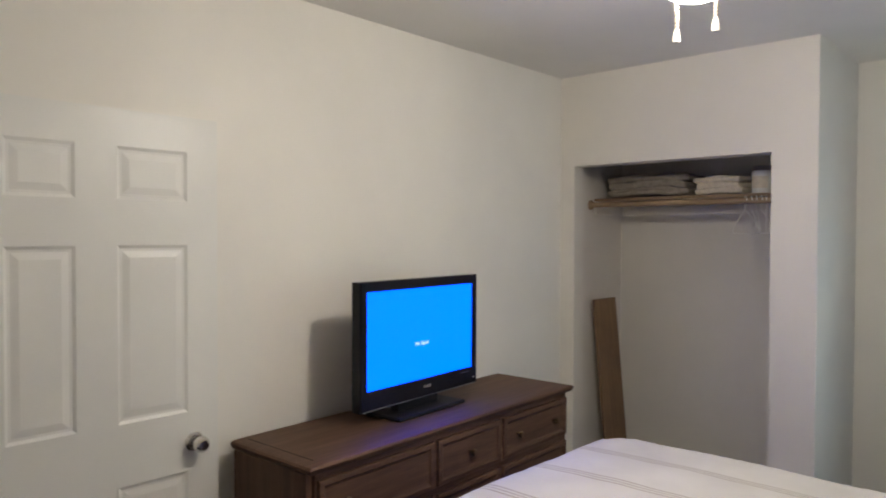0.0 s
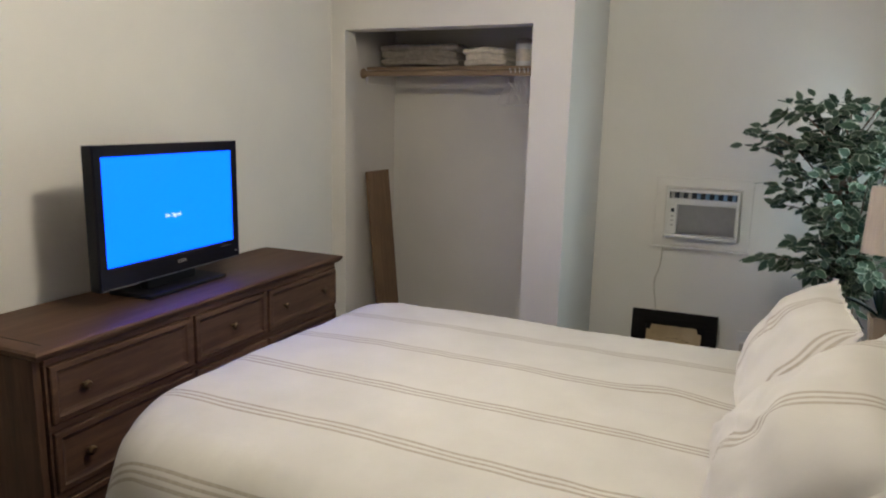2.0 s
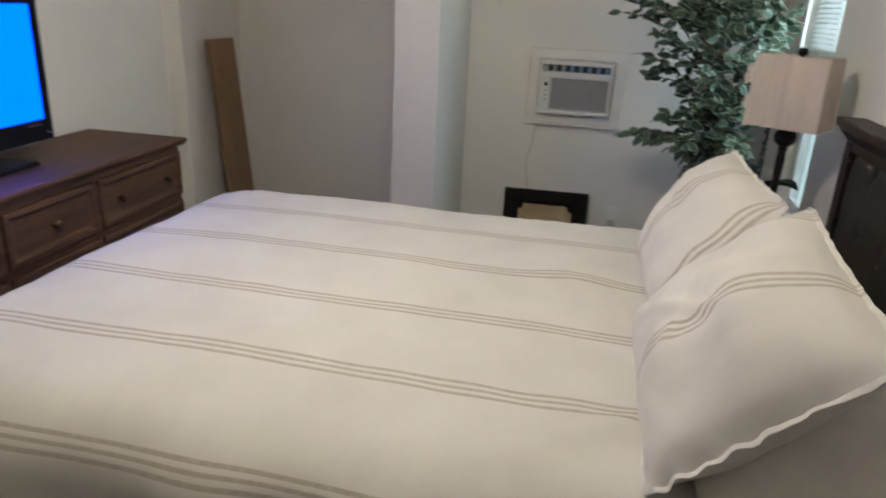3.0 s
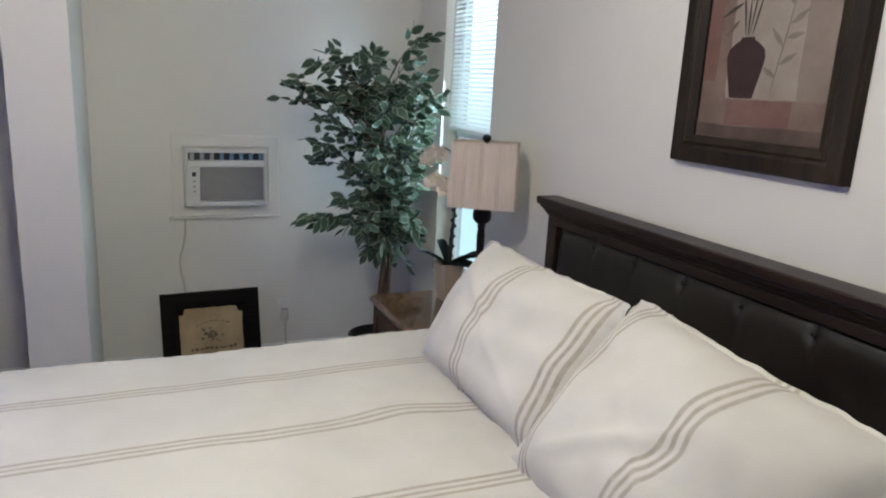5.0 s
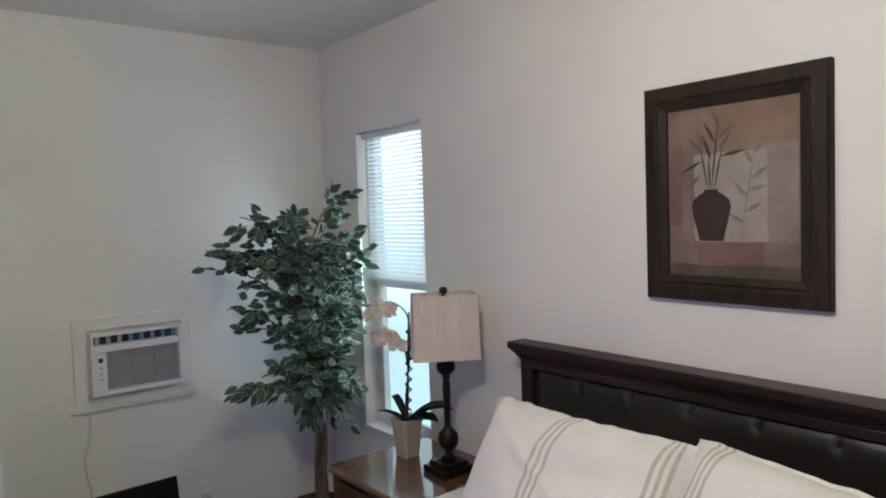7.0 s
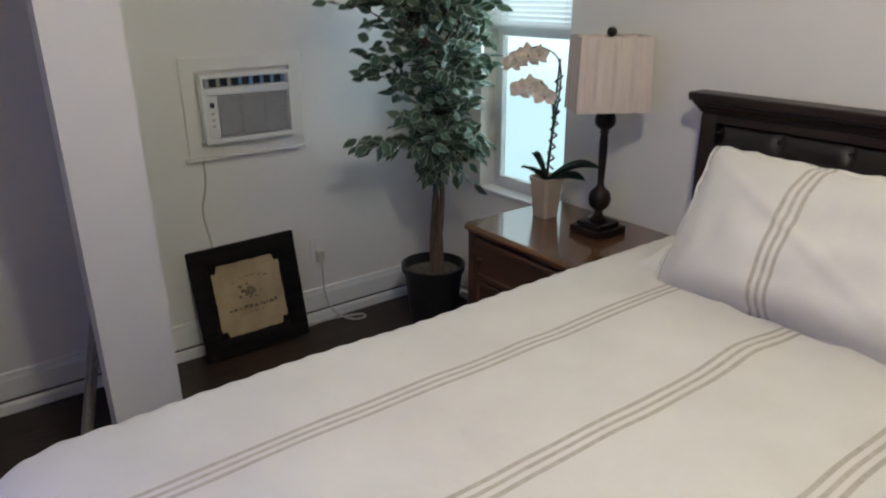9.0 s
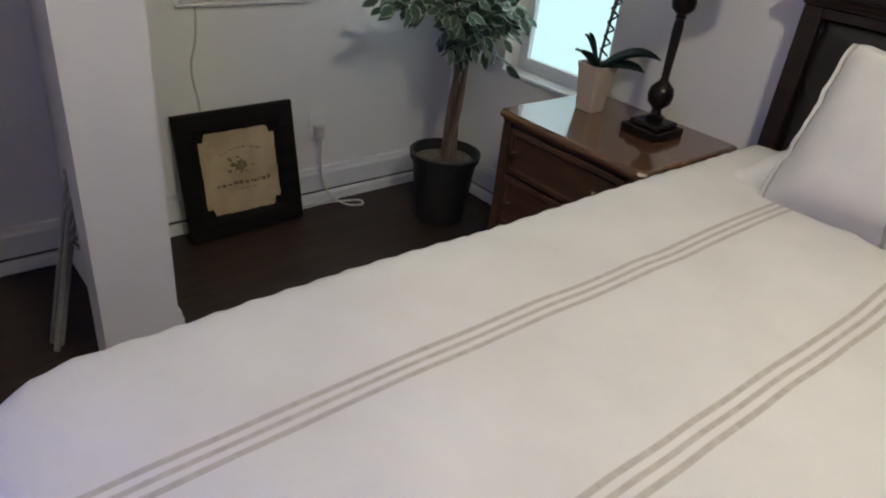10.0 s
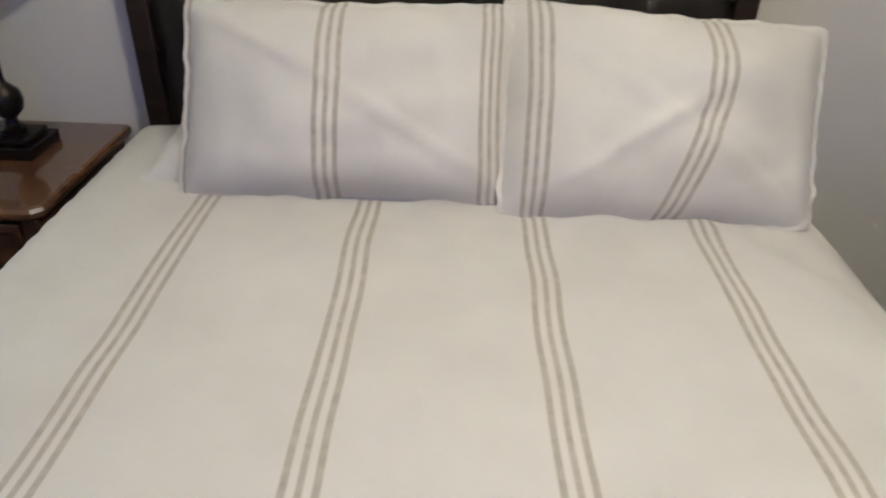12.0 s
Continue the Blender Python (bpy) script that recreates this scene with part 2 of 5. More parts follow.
def outside():
    """Hazy daylight: bright sky above, dimmer ground haze below."""
    m = Mat("bright hazy daylight", 1.0).color((0.3, 0.35, 0.4))
    sep = m.n("SeparateXYZ")
    m.link(m.coords(), sep.inputs[0])
    mr = m.n("MapRange")
    mr.inputs["From Min"].default_value, mr.inputs["From Max"].default_value = 0.9, 1.9
    m.link(sep.outputs[2], mr.inputs["Value"])
    m.link(m.ramp(mr.outputs[0], (0.0, (0.30, 0.42, 0.435)), (1.0, (0.86, 0.97, 1.0))), m.b.inputs["Emission Color"])
    m.b.inputs["Emission Strength"].default_value = BACKDROP
    return m.m


OUTSIDE = outside()


# ---- mesh helpers ----
def mesh_of(name, bm, material, smooth=False):
    me = bpy.data.meshes.new(name)
    bmesh.ops.recalc_face_normals(bm, faces=bm.faces)
    if smooth:
        for f in bm.faces:
            f.smooth = True
    bm.to_mesh(me)
    bm.free()
    me.materials.append(material)
    return me


def part(name, bm, material, parent=None, label="", smooth=False):
    """Links a bmesh as one mesh object, under a thing or a part if given."""
    ob = new(name, mesh_of(name, bm, material, smooth))
    if smooth:
        ob.data.set_sharp_from_angle(angle=radians(38))
    ob.parent = parent
    if label:
        tagged(ob, label)
    return ob


def empty(name, m, label, category, group=""):
    ob = new(name)
    ob.empty_display_size = 0.1
    ob.matrix_basis = m
    return tagged(ob, label, category, group)


def box(x0, x1, y0, y1, z0, z1, bevel=0.0, seg=2, bm=None):
    own = bm is None
    b = bmesh.new()
    bmesh.ops.create_cube(b, size=1, matrix=Matrix.Translation(((x0 + x1) / 2, (y0 + y1) / 2, (z0 + z1) / 2)) @ Matrix.Diagonal((abs(x1 - x0), abs(y1 - y0), abs(z1 - z0), 1)))
    if bevel:
        bmesh.ops.bevel(b, geom=b.edges[:], offset=bevel, segments=seg, affect="EDGES", profile=0.5)
    if own:
        return b
    merge(bm, b)
    return bm


def merge(bm, other):
    me = bpy.data.meshes.new("tmp")
    other.to_mesh(me)
    other.free()
    bm.from_mesh(me)
    bpy.data.meshes.remove(me)
    return bm


def lathe(profile, n=24, centre=(0, 0, 0), bm=None):
    """A turned body from (radius, height) pairs."""
    b = bm or bmesh.new()
    rings = []
    for r, z in profile:
        if r < 1e-5:
            rings.append([b.verts.new((centre[0], centre[1], centre[2] + z))])
        else:
            rings.append([b.verts.new((centre[0] + r * math.cos(2 * math.pi * i / n), centre[1] + r * math.sin(2 * math.pi * i / n), centre[2] + z)) for i in range(n)])
    for a, c in zip(rings, rings[1:]):
        for i in range(n):
            j = (i + 1) % n
            if len(a) == 1 and len(c) > 1:
                b.faces.new((a[0], c[i], c[j]))
            elif len(c) == 1 and len(a) > 1:
                b.faces.new((a[i], a[j], c[0]))
            elif len(a) > 1:
                b.faces.new((a[i], a[j], c[j], c[i]))
    return b


def tube(points, radius, n=8, bm=None):
    """A round bar along points; radius a number or one per point."""
    b = bm or bmesh.new()
    pts = [Vector(p) for p in points]
    rad = radius if isinstance(radius, (list, tuple)) else [radius] * len(pts)
    rings, up = [], Vector((0.13, 0.31, 0.94))
    for i, p in enumerate(pts):
        d = (pts[min(i + 1, len(pts) - 1)] - pts[max(i - 1, 0)]).normalized()
        s = d.cross(up)
        if s.length < 1e-3:
            s = d.cross(Vector((1, 0, 0)))
        s.normalize()
        t = s.cross(d)
        rings.append([b.verts.new(p + rad[i] * (math.cos(2 * math.pi * k / n) * s + math.sin(2 * math.pi * k / n) * t)) for k in range(n)])
    for a, c in zip(rings, rings[1:]):
        for k in range(n):
            b.faces.new((a[k], a[(k + 1) % n], c[(k + 1) % n], c[k]))
    b.faces.new(rings[0][::-1])
    b.faces.new(rings[-1])
    return b


def spline(points, steps=8):
    """Catmull-Rom points through the given ones."""
    p = [Vector(q) for q in points]
    p = [2 * p[0] - p[1]] + p + [2 * p[-1] - p[-2]]
    out = []
    for i in range(1, len(p) - 2):
        for k in range(steps):
            t = k / steps
            a, b, c, d = p[i - 1], p[i], p[i + 1], p[i + 2]
            out.append(0.5 * ((2 * b) + (c - a) * t + (2 * a - 5 * b + 4 * c - d) * t * t + (3 * b - a - 3 * c + d) * t ** 3))
    out.append(p[-2])
    return out


def grid_mesh(fn, nu, nv, bm=None, uvfn=None):
    """A sheet of nu by nv cells; fn(i, j) gives places, uvfn(i, j) texture places."""
    b = bm or bmesh.new()
    vs = [[b.verts.new(fn(i, j)) for j in range(nv + 1)] for i in range(nu + 1)]
    layer = b.loops.layers.uv.verify() if uvfn else None
    for i in range(nu):
        for j in range(nv):
            f = b.faces.new((vs[i][j], vs[i + 1][j], vs[i + 1][j + 1], vs[i][j + 1]))
            if uvfn:
                for lp, (a, c) in zip(f.loops, ((i, j), (i + 1, j), (i + 1, j + 1), (i, j + 1))):
                    lp[layer].uv = uvfn(a, c)
    return b


def extrude_outline(pts, depth, axis="x", at=0.0):
    """A flat outline of (a, b) pairs given thickness along an axis."""
    b = bmesh.new()

    def put(a, c, d):
        return {"x": (d, a, c), "y": (a, d, c), "z": (a, c, d)}[axis]
    lo = [b.verts.new(put(a, c, at)) for a, c in pts]
    hi = [b.verts.new(put(a, c, at + depth)) for a, c in pts]
    n = len(pts)
    b.faces.new(lo)
    b.faces.new(hi[::-1])
    for i in range(n):
        b.faces.new((lo[i], lo[(i + 1) % n], hi[(i + 1) % n], hi[i]))
    return b


def sweep_frame(profile, w, h):
    """A mitred picture frame in the XZ plane, centred; profile of (inward, outward depth) pairs."""
    b = bmesh.new()
    rings = []
    for sx, sz in ((-1, -1), (1, -1), (1, 1), (-1, 1)):
        rings.append([b.verts.new((sx * (w / 2 - a), -d, sz * (h / 2 - a))) for a, d in profile])
    n = len(profile)
    for k in range(4):
        a, c = rings[k], rings[(k + 1) % 4]
        for i in range(n):
            b.faces.new((a[i], c[i], c[(i + 1) % n], a[(i + 1) % n]))
    return b


def settle(root, place):
    """Moves a thing's origin to its base and leaves its parts where they are."""
    root.location = place
    for c in root.children:
        c.location -= Vector(place)


def structure(ob, label="", category=""):
    return tagged(ob, label, category, kind="structure")


# ---- the room ----
XE, YN, YS, ZC = 3.0, 4.393, -0.75, 2.567
WY0, WY1, WZ0, WZ1 = 3.515, 4.055, 0.612, 2.103
CX0, CX1, CXO, CYF, CZ = 0.094, 1.19, 1.396, 3.65, 2.042

structure(part("floor", box(-0.12, XE + 0.14, YS - 0.12, YN + 0.12, -0.1, 0), FLOORW), "dark brown wood floor, smooth and dull", "floor")
structure(part("ceiling", box(-0.12, XE + 0.14, YS - 0.12, YN + 0.12, ZC, ZC + 0.1), CEIL), "flat off-white painted ceiling", "ceiling")
structure(part("wall_west", box(-0.12, 0, YS, YN, 0, ZC), WALL), "warm white painted wall behind the dresser", "wall")
structure(part("wall_south", box(-0.12, XE + 0.14, YS - 0.12, YS, 0, ZC), WALL), "plain warm white painted wall", "wall")
structure(part("wall_north", box(-0.12, XE + 0.14, YN, YN + 0.12, 0, ZC), WALL), "warm white wall around the air conditioner", "wall")
b = box(XE, XE + 0.14, YS, WY0, 0, ZC)
box(XE, XE + 0.14, WY1, YN, 0, ZC, bm=b)
box(XE, XE + 0.14, WY0, WY1, 0, WZ0, bm=b)
box(XE, XE + 0.14, WY0, WY1, WZ1, ZC, bm=b)
structure(part("wall_east", b, WALL), "warm white wall behind the headboard", "wall")
b = extrude_outline([(0, 0), (CX0, 0), (CX0, CZ), (CX1, CZ), (CX1, 0), (CXO, 0), (CXO, ZC), (0, ZC)], 0.11, "y", CYF)
structure(part("wall_closet", b, WALL), "white closet front wall with a doorless opening", "wall")
structure(part("wall_closet_side", box(CXO - 0.11, CXO, CYF + 0.11, YN, 0, ZC), WALL), "white side wall of the closet", "wall")


def baseboard(p, q, side):
    """A board, a gap strip coloured dark for shade and a shoe strip from p to q on a wall; side: the way into the room.
    """
    p, q, s = Vector((*p, 0)), Vector((*q, 0)), Vector((*side, 0))

    def strip(profile, name, material, parent, label=""):
        bm = bmesh.new()
        ends = [[bm.verts.new(o + s * a + Vector((0, 0, z))) for a, z in profile] for o in (p, q)]
        n = len(profile)
        for i in range(n):
            bm.faces.new((ends[0][i], ends[1][i], ends[1][(i + 1) % n], ends[0][(i + 1) % n]))
        bm.faces.new(ends[0])
        bm.faces.new(ends[1][::-1])
        return part(name, bm, material, parent, label)
    top = strip([(0, 0.060), (0.016, 0.060), (0.016, 0.138), (0.012, 0.150), (0.010, 0.166), (0, 0.168)], "baseboard", TRIM, None)
    structure(top, "white painted baseboard with a moulded top", "baseboard")
    strip([(0, 0.045), (0.004, 0.045), (0.004, 0.060), (0, 0.060)], "gap", GAP_SHADE, top)
    strip([(0, 0.0), (0.022, 0.0), (0.021, 0.036), (0.014, 0.045), (0, 0.045)], "shoe_strip", TRIM, top)


baseboard((CXO, YN), (XE, YN), (0, -1))
baseboard((XE, YN - 0.022), (XE, 2.90), (-1, 0))
baseboard((0.0, YN), (CXO - 0.11, YN), (0, -1))
baseboard((CXO, CYF), (CXO, YN - 0.022), (1, 0))
baseboard((CXO - 0.11, YN - 0.022), (CXO - 0.11, CYF + 0.11), (-1, 0))
baseboard((0, CYF), (0, 1.45), (1, 0))


# ---- window ----
def window():
    root = structure(new("window_1"), "tall narrow white vinyl window with a half bare lower sash", "window")
    x0, x1 = XE + 0.085, XE + 0.13
    b = box(x0, x1, WY0, WY0 + 0.035, WZ0, WZ1, 0.004)
    box(x0, x1, WY1 - 0.035, WY1, WZ0, WZ1, 0.004, bm=b)
    box(x0, x1, WY0 + 0.035, WY1 - 0.035, WZ1 - 0.035, WZ1, 0.004, bm=b)
    box(x0, x1, WY0 + 0.035, WY1 - 0.035, WZ0, WZ0 + 0.04, 0.004, bm=b)
    part("window_frame", b, WINDOW_F, root)
    part("meeting_rail", box(x0 - 0.012, x1 - 0.02, WY0 + 0.035, WY1 - 0.035, 1.325, 1.375, 0.005), WINDOW_F, root)
    b = box(x0 - 0.010, x0 + 0.012, WY0 + 0.037, WY0 + 0.06, WZ0 + 0.041, 1.324, 0.003)
    box(x0 - 0.010, x0 + 0.012, WY1 - 0.06, WY1 - 0.037, WZ0 + 0.041, 1.324, 0.003, bm=b)
    box(x0 - 0.010, x0 + 0.012, WY0 + 0.06, WY1 - 0.06, WZ0 + 0.041, WZ0 + 0.07, 0.003, bm=b)
    part("lower_sash", b, WINDOW_F, root)
    for z0, z1 in ((WZ0 + 0.042, 1.325), (1.375, WZ1 - 0.036)):
        p = part("pane", box(x0 + 0.014, x0 + 0.018, WY0 + 0.036, WY1 - 0.036, z0, z1), GLASS, root)
        p.visible_shadow = False
    part("window_sill", box(XE - 0.012, x0 - 0.012, WY0 + 0.002, WY1 - 0.002, WZ0, WZ0 + 0.016, 0.004), TRIM, root)
    part("head_trim", box(XE - 0.010, XE + 0.02, WY0 + 0.001, WY1 - 0.001, WZ1 - 0.012, WZ1 - 0.001, 0.002), WINDOW_F, root)


window()


def blind():
    root = empty("window_blind", pose(XE + 0.045, (WY0 + WY1) / 2, WZ1), "white mini blind lowered over the upper sash", "window blind")
    w = (WY1 - WY0) / 2 - 0.012
    part("head_rail", box(-0.02, 0.02, -w, w, -0.045, -0.014, 0.003), WINDOW_F, root)
    z, k = -0.062, 0
    slat = bmesh.new()
    grid_mesh(lambda a, c: (-0.0125 + 0.0125 * a, -w + 2 * w * c, 0.0022 * (1 - (a - 1) ** 2)), 2, 1, slat)
    me = mesh_of("slat", slat, SLAT, True)
    while z > -(WZ1 - 1.365):
        s = new("slat", me)
        s.parent = root
        s.matrix_basis = pose(0, 0, z, 0, -38 + 3 * math.sin(k * 1.7), 0)
        z, k = z - 0.0205, k + 1
    part("bottom_rail", box(-0.012, 0.012, -w, w, z - 0.006, z + 0.008, 0.003), WINDOW_F, root)
    for y in (-w + 0.06, w - 0.06):
        part("lift_cord", tube([(0, y, -0.03), (0, y, z)], 0.0012, 5), CABLE, root)
    part("wand", tube([(-0.024, w - 0.05, -0.04), (-0.028, w - 0.048, -0.62)], 0.0038, 6), METAL_W, root)


blind()
structure(part("backdrop", box(XE + 0.75, XE + 0.76, 1.5, 6.5, -0.5, 3.6), OUTSIDE), "bright hazy daylight outside the window", "sky")
day = bpy.data.lights.new("window_daylight", "AREA")
day.shape, day.size, day.size_y = "RECTANGLE", WZ1 - WZ0 - 0.1, WY1 - WY0 - 0.08
day.energy, day.color, day.spread = WINDOW_WATTS, WINDOW_COLOR, radians(135)
dl = new("window_daylight", day)
dl.matrix_basis = look((XE + 0.012, (WY0 + WY1) / 2, (WZ0 + WZ1) / 2), (0, (WY0 + WY1) / 2, (WZ0 + WZ1) / 2))


# ---- ceiling light with pull chains ----
def ceiling_light():
    root = empty("ceiling_light", pose(1.589, 1.80, ZC), "lit ceiling lamp with a frosted globe and two beaded pull chains", "ceiling lamp")
    part("canopy", lathe([(0, 0), (0.075, 0), (0.072, -0.02), (0.03, -0.045), (0.016, -0.05), (0.016, -0.165), (0.05, -0.175), (0.058, -0.200), (0.054, -0.230), (0, -0.230)], 28), METAL_W, root, "white metal canopy", True)
    part("globe", lathe([(0.062, -0.231), (0.092, -0.260), (0.098, -0.290), (0.085, -0.322), (0.05, -0.342), (0, -0.348)], 28), GLOBE, root, "glowing frosted glass globe", True)
    for dx, dy, end in ((-0.050, 0.0, -0.421), (0.049, 0.0, -0.412)):
        bm, z = bmesh.new(), -0.21
        tube([(dx, dy, -0.195), (dx, dy, -0.21), (dx, dy, end)], 0.0022, 6, bm)
        while z > end:
            lathe([(0, 0.0035), (0.0058, 0.0018), (0.0058, -0.0018), (0, -0.0035)], 8, (dx, dy, z), bm)
            z -= 0.0092
        c = part("pull_cord", bm, CHAIN, root, "beaded metal pull chain")
        part("pull_knob", lathe([(0, 0.008), (0.006, 0.006), (0.009, -0.012), (0.0095, -0.022), (0, -0.024)], 12, (dx, dy, end)), KNOB_C, c, "cream pull knob", True)


ceiling_light()


# ---- door, folded back on the wall ----
def door():
    root = structure(new("door_1"), "white six-panel door swung open flat to the wall", "door")
    root.matrix_basis = pose(0.035, 0.604, 0.012)
    w, h, th = 0.765, 2.018, 0.035
    part("hinge", tube([(0.0, -0.006, 1.75), (0.0, -0.006, 1.84)], 0.007, 10), CHROME, root)
    part("hinge", tube([(0.0, -0.006, 0.2), (0.0, -0.006, 0.29)], 0.007, 10), CHROME, root)
    cols = ((0.108, 0.300), (0.422, 0.655))
    rows = ((0.21, 0.822), (1.022, 1.590), (1.734, 1.902))
    ys = sorted({0, w, *[v for c in cols for v in c]})
    zs = sorted({0, h, *[v for r in rows for v in r]})
    b = bmesh.new()
    for i in range(len(ys) - 1):
        for j in range(len(zs) - 1):
            y0, y1, z0, z1 = ys[i], ys[i + 1], zs[j], zs[j + 1]
            if (y0, y1) in cols and (z0, z1) in rows:
                rim = [(0, 0), (0.010, -0.0055), (0.018, -0.006), (0.040, -0.0015)]
                last = None
                for a, d in rim:
                    ring = [b.verts.new((th + d, y, z)) for y, z in ((y0 + a, z0 + a), (y1 - a, z0 + a), (y1 - a, z1 - a), (y0 + a, z1 - a))]
                    if last:
                        for k in range(4):
                            b.faces.new((last[k], last[(k + 1) % 4], ring[(k + 1) % 4], ring[k]))
                    last = ring
                b.faces.new(last)
            else:
                b.faces.new([b.verts.new((th, y, z)) for y, z in ((y0, z0), (y1, z0), (y1, z1), (y0, z1))])
    bmesh.ops.remove_doubles(b, verts=b.verts, dist=1e-5)
    edge = [e for e in b.edges if len(e.link_faces) == 1]
    ext = bmesh.ops.extrude_edge_only(b, edges=edge)
    for v in ext["geom"]:
        if isinstance(v, bmesh.types.BMVert):
            v.co.x = 0
    b.faces.new([b.verts.new((0, y, z)) for y, z in ((0, 0), (0, h), (w, h), (w, 0))])
    bmesh.ops.remove_doubles(b, verts=b.verts, dist=1e-5)
    part("leaf", b, DOORP, root)
    k = part("knob", lathe([(0, 0.068), (0.017, 0.067), (0.0255, 0.058), (0.028, 0.046), (0.024, 0.034), (0.013, 0.026), (0.011, 0.010)], 28), CHROME, root, "round satin nickel door knob", True)
    k.matrix_basis = pose(th, w - 0.088, 0.916, 0, 90, 0)
    r = part("rose", lathe([(0.033, 0), (0.033, 0.004), (0.027, 0.010), (0.010, 0.012), (0, 0.012)], 28), CHROME, k, "", True)


door()


# ---- closet ----
def closet():
    root = empty("closet_shelf", pose(0.0, YN, 1.87), "tan wooden closet shelf on cleats", "shelf")
    part("board", box(0.002, CXO - 0.112, -0.36, -0.002, -0.018, 0, 0.002), ROD, root)
    part("cleat", box(0.002, CXO - 0.112, -0.02, -0.002, -0.10, -0.019, 0.002), WALL, root)
    part("cleat", box(0.002, 0.02, -0.37, -0.021, -0.10, -0.019, 0.002), WALL, root)
    rod = empty("closet_rod", pose(0.002, 3.985, 1.828), "round tan wooden closet rod in end sockets", "closet rod")
    part("bar", tube([(0.01, 0, 0), (CXO - 0.122, 0, 0)], 0.0165, 14), ROD, rod, "", True)
    for x, s in ((0.0, 1), (CXO - 0.112, -1)):
        o = part("socket", lathe([(0, 0), (0.03, 0), (0.03, 0.010), (0.022, 0.016), (0.022, 0.022), (0, 0.022)], 16), ROD, rod, "", True)
        o.matrix_basis = pose(x, 0, 0, 0, 90 * s, 0)


closet()


def folded(name, x0, x1, y0, y1, z, layers, mat, label, seed, sag=0.006):
    """A stack of folded cloth: each layer a soft slab with a rounded fold at the front."""
    rnd = random.Random(seed)
    root = empty(name, pose((x0 + x1) / 2, (y0 + y1) / 2, z), label, "towel")
    h = 0.0
    for k in range(layers):
        t = rnd.uniform(0.03, 0.046)
        w, d = (x1 - x0) / 2 * rnd.uniform(0.9, 1.0), (y1 - y0) / 2 * rnd.uniform(0.92, 1.0)
        ox, oy = rnd.uniform(-0.012, 0.012), rnd.uniform(-0.012, 0.012)
        b = box(-w, w, -d, d, 0, t, t * 0.46, 3)
        bmesh.ops.subdivide_edges(b, edges=[e for e in b.edges if e.calc_length() > 0.08], cuts=9, use_grid_fill=True)
        sd = rnd.uniform(0, 50)
        for v in b.verts:
            n = noise.noise(Vector((v.co.x * 9 + sd, v.co.y * 9, k * 3.1)))
            v.co.z += h + (0.5 if v.co.z < t * 0.3 else 1.0) * n * sag * 1.6 - sag * (v.co.x / w) ** 2
            v.co.x += ox + n * 0.006
            v.co.y += oy + 0.008 * noise.noise(Vector((v.co.x * 14, sd, v.co.z * 60)))
        if k == 0:
            lo = min(v.co.z for v in b.verts)
            for v in b.verts:
                v.co.z -= lo
        part("folded_layer", b, mat, root, "", True)
        h += t * 0.93
    return root


folded("folded_blanket", 0.07, 0.61, 4.06, 4.36, 1.872, 4, TOWEL_G, "stack of folded grey towels on the closet shelf", 3, 0.013)
folded("folded_towel", 0.635, 0.905, 4.06, 4.32, 1.872, 3, TOWEL_C, "small stack of folded cream towels on the closet shelf", 8)


def jar():
    root = empty("storage_jar", pose(0.99, 4.14, 1.8705), "pale plastic tub with a label on the closet shelf", "tub")
    part("body", lathe([(0, 0), (0.050, 0), (0.052, 0.006), (0.054, 0.12), (0.050, 0.126), (0, 0.126)], 24), PLATE, root, "", True)
    part("lid", lathe([(0.056, 0.1265), (0.057, 0.148), (0.052, 0.153), (0, 0.153)], 24), TOWEL_G, root, "grey lid", True)
    lb = bmesh.new()
    grid_mesh(lambda i, j: (0.0555 * math.cos(-2.4 + 0.17 * i), 0.0555 * math.sin(-2.4 + 0.17 * i), 0.03 + 0.065 * j), 10, 1, lb)
    part("label", lb, TOWEL_C, root, "plain faded label")


jar()


def hanger(x, turn):
    root = empty("coat_hanger", pose(x, 3.985, 1.8475, 0, 0, turn), "white plastic tubular coat hanger on the rod", "coat hanger", "coat hangers")
    pts = [(0, -0.02, -0.02), (0, -0.019, -0.008), (0, -0.010, 0.001), (0, 0.0, 0.003), (0, 0.012, -0.002), (0, 0.019, -0.014), (0, 0.016, -0.03), (0, 0.004, -0.045), (0, 0.0, -0.07)]
    part("hook", tube(spline(pts, 4), 0.003, 6), HANGER, root, "", True)
    pts = [(0, 0, -0.07), (0, 0.07, -0.10), (0, 0.185, -0.165), (0, 0.20, -0.185), (0, 0.18, -0.195), (0, 0, -0.195), (0, -0.18, -0.195), (0, -0.20, -0.185), (0, -0.185, -0.165), (0, -0.07, -0.10), (0, 0, -0.07)]
    part("shoulder", tube(spline(pts, 5), 0.003, 6), HANGER, root, "", True)


for i, x in enumerate((0.955, 0.985, 1.012, 1.036, 1.062)):
    hanger(x, (38, 30, 24, 34, 18)[i])


def leaning_board():
    b = box(-0.009, 0.009, -0.13, 0.135, 0, 1.235, 0.002)
    ob = part("leaning_board", b, BOARDW)
    ob.matrix_basis = pose(0.165, 4.09, 0.004, 0, -5.6, 0)
    tagged(ob, "bare brown fibreboard shelf leaning on the closet wall", "board")


leaning_board()


